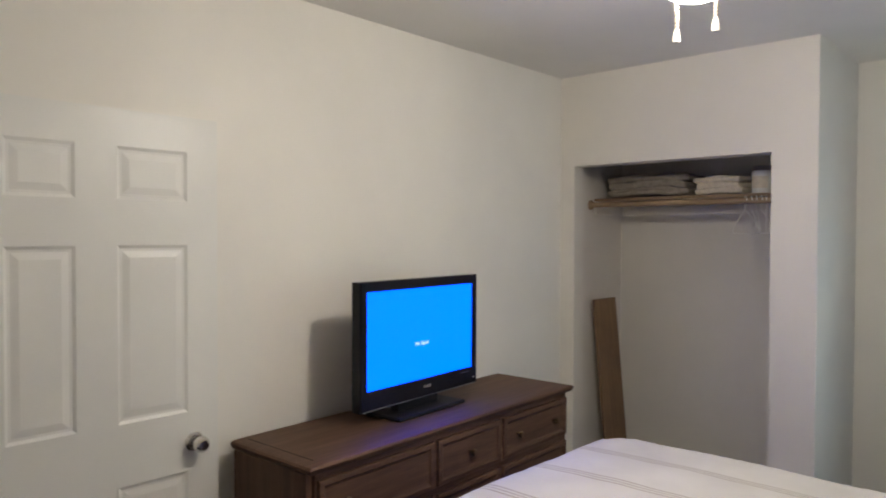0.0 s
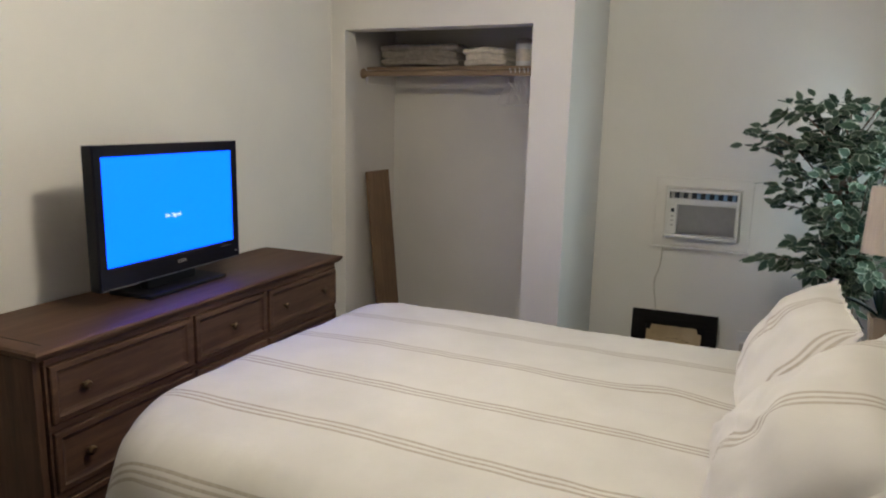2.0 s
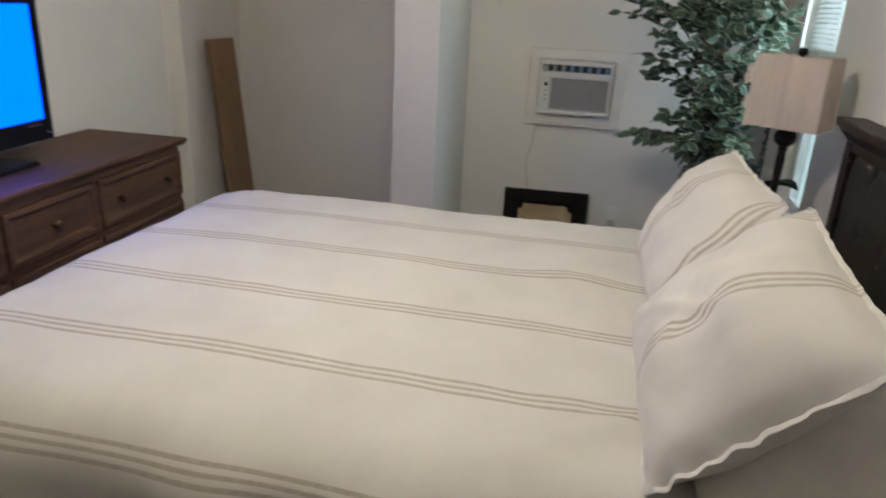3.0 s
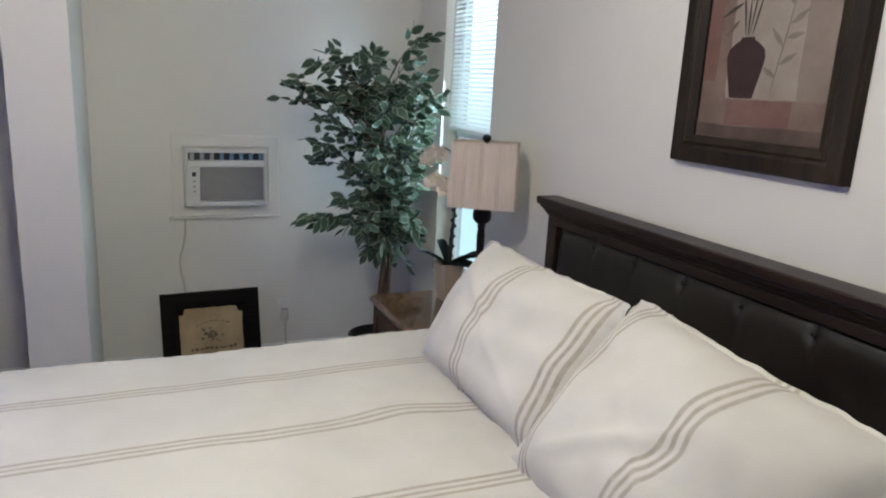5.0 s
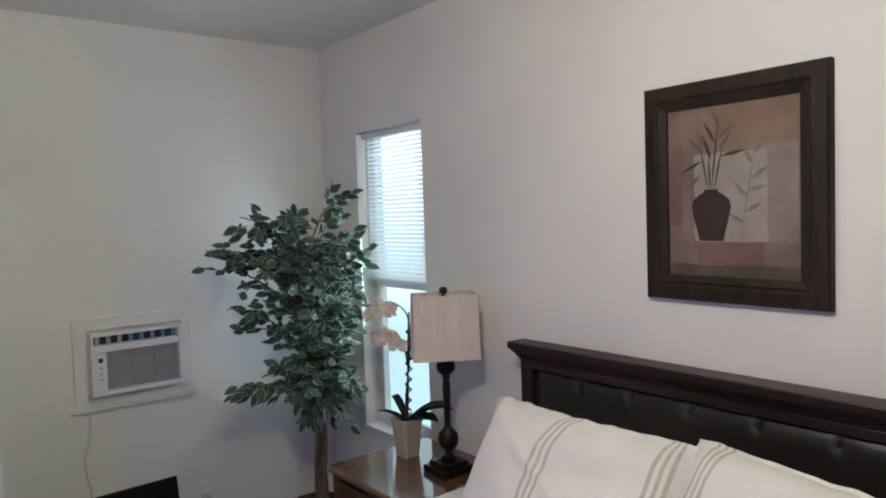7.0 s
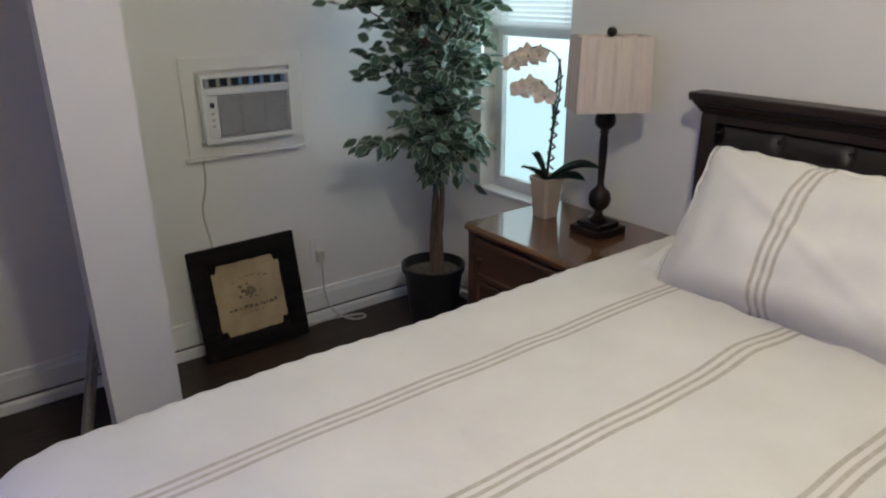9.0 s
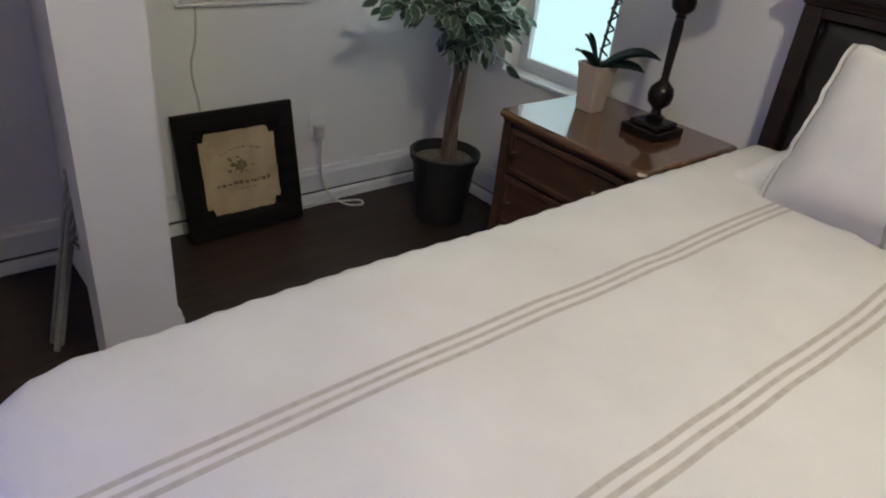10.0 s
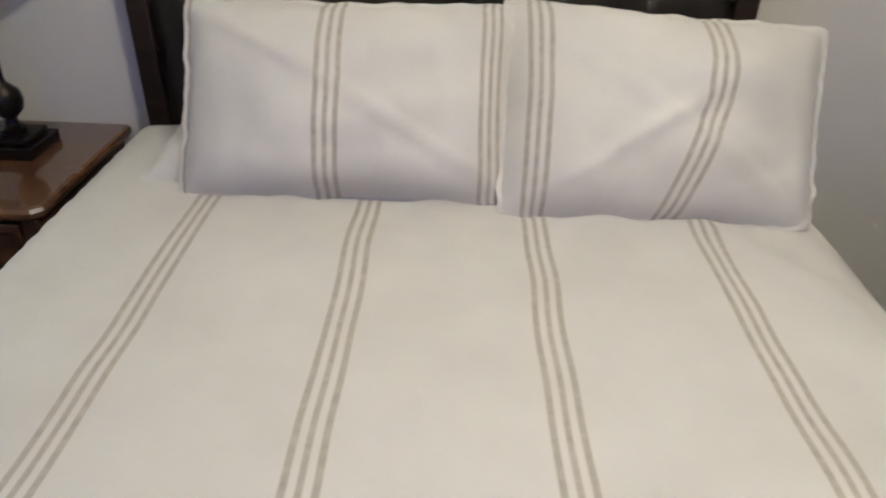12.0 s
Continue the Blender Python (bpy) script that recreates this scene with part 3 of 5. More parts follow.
def luggage_rack():
    root = empty("luggage_rack", pose(1.19, 3.925, 0), "folded dull metal luggage rack leaning in the closet", "luggage rack")
    for xb, xt, dy in ((-0.095, 0.030, 0.0), (-0.078, 0.044, 0.022)):
        for y in (-0.072, -0.026):
            part("leg", tube([(xb, y + dy, 0.011), (xt, y + dy, 0.54)], 0.0095, 8), RACK, root, "", True)
        part("rail", tube([(xt, -0.09 + dy, 0.541), (xt, -0.006 + dy, 0.541)], 0.0105, 8), RACK, root, "", True)
        xs = xb + 0.13 * (xt - xb)
        part("stretcher", tube([(xs, -0.072 + dy, 0.08), (xs, -0.026 + dy, 0.08)], 0.007, 8), RACK, root, "", True)
    for y in (-0.075, -0.030):
        sp = spline([(0.030, y, 0.545), (0.012, y, 0.48), (0.008, y, 0.42), (0.000, y, 0.37), (0.014, y, 0.34), (0.030, y, 0.40), (0.044, y, 0.55)], 4)
        o = part("strap", grid_mesh(lambda i, j: (sp[i].x + 0.006 * math.sin(i * 1.9), sp[i].y - 0.014 + 0.028 * j, sp[i].z), len(sp) - 1, 1), STRAP, root, "crumpled webbing strap")
        th = o.modifiers.new("thick", "SOLIDIFY")
        th.thickness = 0.002


luggage_rack()


# ---- dresser ----
def dresser():
    root = empty("dresser", pose(0.080, 1.403, 0, 0, 0, 2.0), "long red-brown wooden dresser with small knobs, one missing", "dresser")
    D, L, H = 0.445, 1.643, 0.904
    part("side_panel", box(0, D - 0.035, 0.022, 0.047, 0.002, H - 0.034, 0.003), DRESSER_V, root)
    part("side_panel", box(0, D - 0.035, L - 0.047, L - 0.022, 0.002, H - 0.034, 0.003), DRESSER_V, root)
    part("back_panel", box(0, 0.008, 0.048, L - 0.048, 0.06, H - 0.04), DRESSER, root)
    top = bmesh.new()
    prof = [(-0.004, 0.0), (0.004, 0.004), (0.010, 0.012), (0.016, 0.024), (0.010, 0.031), (0.0, 0.033)]
    rings = []
    for a, z in [(-0.03, 0.0)] + [(p - 0.012, q) for p, q in prof] + [(-0.03, 0.034)]:
        rings.append([top.verts.new(p) for p in ((0.0, 0.012 - a, H - 0.034 + z), (D + a, 0.012 - a, H - 0.034 + z), (D + a, L - 0.012 + a, H - 0.034 + z), (0.0, L - 0.012 + a, H - 0.034 + z))])
    for a, c in zip(rings, rings[1:]):
        for k in range(4):
            top.faces.new((a[k], a[(k + 1) % 4], c[(k + 1) % 4], c[k]))
    top.faces.new(rings[0][::-1])
    top.faces.new(rings[-1])
    t = part("top", top, DRESSER, root, "waxed top with a moulded edge")
    part("inlay_line", box(0.03, D - 0.05, 0.062, 0.066, H - 0.0005, H + 0.0006), BLACKW, t)
    cols = ((0.056, 0.621), (0.641, 1.054), (1.073, 1.624 - 0.022))
    rows = ((0.663, 0.848), (0.445, 0.640), (0.215, 0.420))
    frame_b = box(D - 0.05, D - 0.022, 0.048, L - 0.048, 0.06, 0.213, 0.002)
    for z0, z1 in ((0.421, 0.444), (0.641, 0.662), (0.849, H - 0.035)):
        box(D - 0.05, D - 0.022, 0.048, L - 0.048, z0, z1, 0.002, bm=frame_b)
    for y0, y1 in ((0.048, 0.0555), (0.622, 0.640), (1.055, 1.072), (1.6025, L - 0.048)):
        for z0, z1 in ((0.2135, 0.4205), (0.4445, 0.6405), (0.6625, 0.8485)):
            box(D - 0.05, D - 0.023, y0, y1, z0, z1, bm=frame_b)
    part("face_frame", frame_b, DRESSER, root)
    part("plinth", box(D - 0.05, D - 0.02, 0.02, L - 0.02, 0.001, 0.058, 0.003), DRESSER, root)
    for z0, z1 in rows:
        for c, (y0, y1) in enumerate(cols):
            b = bmesh.new()
            y0, y1, a0, a1 = y0 + 0.004, y1 - 0.004, z0 + 0.003, z1 - 0.003
            last = None
            for a, x in ((0, D - 0.045), (0, D - 0.016), (0.003, D - 0.013), (0.018, D - 0.012), (0.024, D - 0.018), (0.034, D - 0.022), (0.040, D - 0.022)):
                ring = [b.verts.new((x, y, z)) for y, z in ((y0 + a, a0 + a), (y1 - a, a0 + a), (y1 - a, a1 - a), (y0 + a, a1 - a))]
                if last:
                    for k in range(4):
                        b.faces.new((last[k], last[(k + 1) % 4], ring[(k + 1) % 4], ring[k]))
                else:
                    b.faces.new(ring[::-1])
                last = ring
            b.faces.new(last)
            d = part("drawer", b, DRESSER, root)
            zk = (z0 + z1) / 2
            for yk in ([(y0 + y1) / 2] if c == 1 else [y0 + 0.11] if c == 0 and z0 > 0.6 else [y0 + 0.11, y1 - 0.11]):
                kb = part("knob", lathe([(0, 0.030), (0.010, 0.029), (0.015, 0.023), (0.0145, 0.017), (0.007, 0.011), (0.006, 0.0)], 14), BRASSY, d, "small antique brass knob", True)
                kb.matrix_basis = pose(D - 0.022, yk, zk, 0, 90, 0)


dresser()


# ---- television ----
def text_mesh(s, size, material, name, extrude=0.0006):
    cu = bpy.data.curves.new(name, "FONT")
    cu.body, cu.size, cu.extrude, cu.align_x, cu.align_y = s, size, extrude, "CENTER", "CENTER"
    tmp = bpy.data.objects.new(name, cu)
    scene.collection.objects.link(tmp)
    dg = bpy.context.evaluated_depsgraph_get()
    me = bpy.data.meshes.new_from_object(tmp.evaluated_get(dg))
    bpy.data.objects.remove(tmp)
    me.materials.clear()
    me.materials.append(material)
    return me


def television():
    root = empty("television", pose(0.268, 2.175, 0.905, 0, 0, 94.5), "flat black television showing a plain blue screen", "television")
    # local: x across the screen, -y to the viewer, z up
    W, z0, z1 = 0.745, 0.060, 0.555
    sx0, sx1, s0, s1 = -0.336, 0.336, 0.138, 0.514
    b = bmesh.new()
    ox = [(-W / 2, z0), (W / 2, z0), (W / 2, z1), (-W / 2, z1)]
    ix = [(sx0, s0), (sx1, s0), (sx1, s1), (sx0, s1)]

    def ring(pts, y, grow=0.0):
        cx, cz = 0, (z0 + z1) / 2
        return [b.verts.new((x - grow * (1 if x > cx else -1), y, z - grow * (1 if z > cz else -1))) for x, z in pts]
    rs = [ring(ox, 0.03, 0.012), ring(ox, 0.018, 0.002), ring(ox, -0.025), ring(ox, -0.029, 0.0015), ring(ox, -0.030, 0.005), ring(ix, -0.030, -0.003), ring(ix, -0.026)]
    for a, c in zip(rs, rs[1:]):
        for k in range(4):
            b.faces.new((a[k], a[(k + 1) % 4], c[(k + 1) % 4], c[k]))
    b.faces.new(rs[0])
    part("bezel", b, BLACK_GLOSS, root, "glossy black surround")
    part("screen", box(sx0 - 0.001, sx1 + 0.001, -0.0255, -0.02, s0 - 0.001, s1 + 0.001), SCREEN, root, "blue lit screen")
    part("back_cover", box(-0.30, 0.30, 0.0305, 0.085, z0 + 0.05, z1 - 0.06, 0.02, 3), BLACK_MATT, root)
    part("neck", box(-0.13, 0.13, 0.000, 0.045, 0.0165, z0 + 0.07, 0.006), BLACK_MATT, root)
    part("stand_base", box(-0.200, 0.228, -0.074, 0.125, 0.0, 0.016, 0.007, 3), BLACK_MATT, root)
    part("trim_strip", box(-W / 2 + 0.01, W / 2 - 0.01, -0.0318, -0.0302, z0 + 0.002, z0 + 0.006), BEZEL_GREY, root, "thin grey strip along the lower edge")
    tx = new("message", text_mesh("No Signal", 0.0215, SCREEN_TEXT, "message"))
    tx.parent = root
    tx.matrix_basis = Matrix.Translation((-0.012, -0.0265, 0.286)) @ Euler((radians(90), 0, 0)).to_matrix().to_4x4()
    lb = box(-0.004, 0.006, -0.0312, -0.0301, 0.098, 0.111, 0.001, 1)
    for x in (0.010, 0.021, 0.032):
        box(x, x + 0.008, -0.0312, -0.0301, 0.098, 0.111, 0.001, 1, bm=lb)
    part("badge", lb, CHROME, root, "small silver badge")
    part("power_light", box(0.342, 0.352, -0.0312, -0.0301, 0.086, 0.094, 0.001, 1), CHROME, root)
    part("marking_bar", box(0.25, 0.315, -0.0309, -0.0302, 0.119, 0.122), BEZEL_GREY, root)


television()


# ---- bed ----
BY0, BY1, BX0, BZ = 1.42, 2.70, 0.905, 0.824


def bed():
    root = empty("bed", Matrix.Identity(4), "queen bed with a dark padded leather headboard", "bed")
    part("mattress", box(1.00, 2.855, 1.43, 2.69, 0.52, 0.775, 0.06, 4), LINEN, root, "", True)
    part("box_spring", box(0.99, 2.855, 1.37, 2.70, 0.30, 0.518, 0.015), LINEN, root)
    b = box(0.99, 1.02, 1.37, 2.68, 0.16, 0.298, 0.004)
    box(1.02, 2.87, 1.37, 1.395, 0.16, 0.298, 0.004, bm=b)
    box(1.02, 2.87, 2.655, 2.68, 0.16, 0.298, 0.004, bm=b)
    part("bed_frame", b, ESPRESSO, root)
    for x in (1.03, 1.9):
        for y in (1.40, 2.64):
            part("leg", box(x - 0.025, x + 0.025, y - 0.025, y + 0.025, 0.0, 0.159, 0.004), ESPRESSO, root)
    y0, y1 = 1.300, 2.838
    b = box(2.902, 2.950, y0, y0 + 0.055, 0, 1.150, 0.004)
    box(2.902, 2.950, y1 - 0.055, y1, 0, 1.150, 0.004, bm=b)
    box(2.904, 2.948, y0 + 0.055, y1 - 0.055, 1.122, 1.150, 0.003, bm=b)
    box(2.904, 2.948, y0 + 0.055, y1 - 0.055, 0.42, 0.55, 0.003, bm=b)
    box(2.928, 2.948, y0 + 0.055, y1 - 0.055, 0.55, 1.122, bm=b)
    head = part("headboard", b, ESPRESSO, root, "espresso stained headboard frame")
    cr = bmesh.new()
    rings = []
    for a, z in ((0.0, 1.151), (0.003, 1.153), (0.005, 1.160), (0.009, 1.163), (0.015, 1.174), (0.022, 1.180), (0.022, 1.185), (0.031, 1.189), (0.033, 1.210), (0.030, 1.214)):
        rings.append([cr.verts.new(p) for p in ((2.902 - a, y0 - a, z), (2.952, y0 - a, z), (2.952, y1 + a, z), (2.902 - a, y1 + a, z))])
    for a, c in zip(rings, rings[1:]):
        for k in range(4):
            cr.faces.new((a[k], a[(k + 1) % 4], c[(k + 1) % 4], c[k]))
    cr.faces.new(rings[0])
    cr.faces.new(rings[-1])
    part("crown_moulding", cr, ESPRESSO, head)
    py0, py1, pz0, pz1 = y0 + 0.057, y1 - 0.057, 0.552, 1.121
    tuft_y = [1.364 + 0.2015 * k for k in range(8)]
    tuft_z = (1.094, 0.92)
    nu, nv = 170, 56

    def pad(i, j):
        y, z = py0 + (py1 - py0) * i / nu, pz0 + (pz1 - pz0) * j / nv
        e = min(y - py0, py1 - y, z - pz0, pz1 - z)
        puff = 0.020 * (1 - math.exp(-e / 0.020))
        for ty in tuft_y:
            fold = math.exp(-((y - ty) / 0.009) ** 2)
            puff -= 0.0045 * fold * math.exp(-((z - 1.085) / 0.05) ** 2)
            for tz in tuft_z:
                puff -= 0.009 * math.exp(-(((y - ty) ** 2 + (z - tz) ** 2) / 0.018 ** 2))
        return (2.922 - puff, y, z)
    part("padded_panel", grid_mesh(pad, nu, nv), LEATHER, head, "tufted black leather pad", True)
    for ty in tuft_y:
        for tz in tuft_z:
            bt = part("button", lathe([(0, 0.006), (0.004, 0.0055), (0.006, 0.003), (0.006, 0.0)], 12), LEATHER, head, "", True)
            bt.matrix_basis = pose(2.9095, ty, tz, 0, -90, 0)
    settle(root, (1.93, 2.05, 0))


bed()


def drop(d, r, flare):
    """How far a cloth lies out and down, d past the start of an edge of radius r."""
    bend = math.pi / 2 - flare
    q = r * bend
    if d <= q:
        return r * math.sin(d / r), r * (1 - math.cos(d / r))
    return r * math.sin(bend) + math.sin(flare) * (d - q), r * (1 - math.cos(bend)) + math.cos(flare) * (d - q)


def duvet():
    ex, x1, step = 0.50, 2.66, 0.019
    nu = round((BY1 - BY0 + 2 * ex) / step)
    nv = round((x1 - BX0 + ex) / step)

    def un(i, j):
        return BY0 - ex + (BY1 - BY0 + 2 * ex) * i / nu, BX0 - ex + (x1 - BX0 + ex) * j / nv

    def place(i, j):
        u, v = un(i, j)
        du = max(u - BY1, 0) - max(BY0 - u, 0)
        dv = max(BX0 - v, 0)
        d = math.hypot(du, dv)
        y, x = min(max(u, BY0), BY1), max(v, BX0)
        # the corners at the foot are rounded in plan
        rc = 0.09 if u > (BY0 + BY1) / 2 else 0.24
        cu, cv = abs(u - (BY0 + BY1) / 2) - ((BY1 - BY0) / 2 - rc), BX0 + rc - v
        if cu > 0 and cv > 0:
            away, side = math.hypot(cu, cv), 1 if u > (BY0 + BY1) / 2 else -1
            d = max(0.0, away - rc)
            du, dv = side * d * cu / away, d * cv / away
            if d > 0:
                y = (BY1 - rc if side > 0 else BY0 + rc) + side * rc * cu / away
                x = BX0 + rc - rc * cv / away
        far, w = du > 0, 1.0 if d == 0 else (du * du) / (d * d)
        r = (0.07 if far else 0.17) * w + 0.10 * (1 - w)
        out, down = drop(d, r, (0.10 if far else 0.26) * w + 0.16 * (1 - w))
        if d > 0:
            y, x = y + out * du / d, x - out * dv / d
        top = 1 - min(1, d / 0.15)
        z = BZ - down
        soft = 0.010 * noise.noise(Vector((u * 2.1, v * 1.7, 0))) + 0.006 * noise.noise(Vector((u * 5.3, v * 3.1, 4))) + 0.0028 * noise.noise(Vector((u * 13.0 + v * 4, v * 8.0, 2)))
        ridge = 0.0
        for k, (ru, rv, a) in enumerate(((2.30, 2.25, 0.5), (1.75, 2.28, -0.35), (1.50, 2.2, 0.7), (2.05, 2.3, 0.2))):
            s = (u - ru) - a * (v - rv)
            ridge += 0.012 * math.exp(-(s / 0.035) ** 2 - ((v - rv) / 0.17) ** 2)
        puff = -0.012 * math.exp(-min(u - BY0 + 0.05, BY1 + 0.05 - u, v - BX0 + 0.05) / 0.12) if d == 0 else -0.008
        if 0 < d < 0.12:
            z += 0.0022 * math.sin(v * 105 + 3 * noise.noise(Vector((v * 6, u, 1)))) * math.sin(math.pi * d / 0.12)
        ridge += 0.016 * math.exp(-((u - 2.18) / 0.06) ** 2 - ((v - 2.15) / 0.10) ** 2)
        z += soft * (0.4 + 0.6 * top) + ridge * top + puff * top
        if d > 0.1:
            w = min(1, (d - 0.1) / 0.2)
            along = v if abs(du) > dv else u
            amp = 0.012 * w * (math.sin(along * 17 + 2 * noise.noise(Vector((along * 3, 0, 0)))) + 0.6 * noise.noise(Vector((along * 9, d * 3, 0))))
            y, x = y + amp * du / d, x - amp * dv / d
        return (x, y, z)
    root = empty("duvet", Matrix.Identity(4), "cream duvet with taupe triple stripes spread over the bed", "duvet")
    def weave(i, j):
        u, v = un(i, j)
        jog = 0.005 * noise.noise(Vector((u * 3.0, v * 7.0, 8))) * min(1, max(0, (v - 1.2) / 0.8))
        return u + jog, v
    full = grid_mesh(place, nu, nv, None, weave)
    full.faces.ensure_lookup_table()
    rim = {i * nv + j for i in range(nu) for j in range(nv) if i < 2 or i >= nu - 2 or j < 2}
    for name, keep in (("cover", False), ("hem", True)):
        b = full.copy()
        b.faces.ensure_lookup_table()
        bmesh.ops.delete(b, geom=[f for f in b.faces if (f.index in rim) != keep], context="FACES")
        ob = part(name, b, CLOTH, root, "", True)
        so = ob.modifiers.new("thick", "SOLIDIFY")
        so.thickness, so.offset = 0.018, -1
    full.free()
    settle(root, (1.78, 1.99, 0.55))


duvet()


def pillow(name, label, base, w, h, lean, turn, roll, material, uoff, seed, thick=0.085, flange=0.022, pulled=False, dip=0.11, taper=0.0, splay=0.0):
    """A filled pillow case with a flat hem all round, leaning back on its lower edge."""
    nu, nv = 56, 42
    rnd = random.Random(seed)
    o = rnd.uniform(0, 40)
    b = bmesh.new()
    for side in (1, -1):
        def fn(i, j):
            s, t = -1 + 2 * i / nu, -1 + 2 * j / nv
            fx, fy = flange / (w / 2), flange / (h / 2)
            a, c = min(1, abs(s) / (1 - fx)), min(1, abs(t) / (1 - fy))
            body = max(0, (1 - a ** 3.0)) ** 0.62 * max(0, (1 - c ** 2.6)) ** 0.62
            x = s * w / 2 * (1 - 0.05 * (1 - abs(t) ** 2) * abs(s) ** 3)
            y = t * h / 2 * (1 - (dip if t > 0 else 0.06) * (1 - abs(s) ** 2) * abs(t) ** 3)
            soft_corner = 1 - 0.05 * (abs(s) * abs(t)) ** 5
            x, y = x * soft_corner + splay * (s + 1) / 2 * (t + 1) / 2, y * soft_corner - taper * h * (s + 1) / 2 * (t + 1) / 2
            rim_edge = i in (0, nu) or j in (0, nv)
            n = noise.noise(Vector((s * 2.2 + o, t * 2.0, 0 if rim_edge else side)))
            m = noise.noise(Vector((s * 6.0 + o, t * 3.0, side * 2)))
            z = side * (thick * body * (1 + 0.25 * n) + 0.004 * m * body) + (0 if rim_edge else 0.0016 * side)
            hem = max(a, c)
            if hem > 0.985:
                z += 0.009 * noise.noise(Vector((s * 7 + o, t * 7, 9))) + 0.003 * n
                x += 0.005 * noise.noise(Vector((t * 8 + o, s * 2, 1)))
                y += 0.005 * noise.noise(Vector((s * 8 + o, t * 2, 5)))
            if t < -0.5:
                z *= 1 + 0.25 * (-t - 0.5)
            fold = math.exp(-((s * 0.8 + t * 0.9 - rnd_fold) / 0.06) ** 2) * (1 - a ** 4)
            z += side * 0.008 * fold * body
            if pulled and side > 0:
                q = (y + h / 2 - 0.06) - 0.66 * (x + 0.18)
                z += 0.013 * math.exp(-(q / 0.016) ** 2) * body * max(0, 1 - ((x + 0.05) / 0.2) ** 2)
                q = (y + h / 2 - 0.03) - 0.30 * (x - 0.02)
                z += 0.008 * math.exp(-(q / 0.014) ** 2) * body * max(0, 1 - ((x - 0.12) / 0.18) ** 2)
            return (x, y, z)

        def cloth_at(i, j):
            x, y = w / 2 * (-1 + 2 * i / nu), h / 2 * (-1 + 2 * j / nv)
            pull = 0.0
            if pulled and side > 0:
                up = y + h / 2
                pull = 0.06 * max(0, 1 - up / 0.23) * min(1, max(0, (x + 0.12) / 0.08))
            return uoff + x + pull, y
        rnd_fold = random.Random(seed + side).uniform(-0.5, 0.3)
        grid_mesh(fn, nu, nv, b, cloth_at)
    hem_faces = {f for f in b.faces if any(v.is_boundary for v in f.verts)}
    bmesh.ops.remove_doubles(b, verts=b.verts, dist=0.0005)
    b.faces.index_update()
    root = new(name)
    root.empty_display_size = 0.1
    # local x to -y of the room, local y up, local z to the foot of the bed
    m = Matrix(((0, 0, -1, 0), (-1, 0, 0, 0), (0, 1, 0, 0), (0, 0, 0, 1)))
    root.matrix_basis = Matrix.Translation(base) @ Euler((0, 0, radians(turn))).to_matrix().to_4x4() @ Euler((0, radians(lean), 0)).to_matrix().to_4x4() @ m @ Euler((0, 0, radians(roll))).to_matrix().to_4x4()
    bmesh.ops.translate(b, vec=(0, h / 2, 0), verts=b.verts)
    rim = set()
    b.faces.ensure_lookup_table()
    for f in b.faces:
        if f in hem_faces:
            rim.add(f.index)
    for piece, keep in (("case", False), ("flange", True)):
        c = b.copy()
        c.faces.ensure_lookup_table()
        bmesh.ops.delete(c, geom=[f for f in c.faces if (f.index in rim) != keep], context="FACES")
        if c.faces:
            part(piece, c, material, root, "flat sewn hem" if keep else "", True)
        else:
            c.free()
    b.free()
    tagged(root, label, "pillow")
    return root


pillow("pillow_sham", "cream striped pillow sham leaning on the headboard, window side", (2.318, 2.225, 0.808), 0.655, 0.408, 33, 1, 0, CLOTH, 0.083, 4, 0.095, 0.016, False, 0.075)
pillow("pillow_sham", "cream striped pillow sham overlapping its neighbour, near side", (2.276, 1.650, 0.808), 0.600, 0.468, 42, 0, 0.0, CLOTH, 0.283, 11, 0.10, 0.016, True, 0.06, 0.09, 0.06)
pillow("bed_pillow", "plain cream pillow lying flat behind the striped sham, window side", (2.350, 2.325, 0.824), 0.64, 0.41, 85, 0, 0, LINEN, 0, 21, 0.085, 0.014)
pillow("bed_pillow", "plain cream pillow lying flat behind the striped sham, near side", (2.350, 1.640, 0.826), 0.62, 0.41, 85, 0, 0, LINEN, 0, 27, 0.075, 0.014)


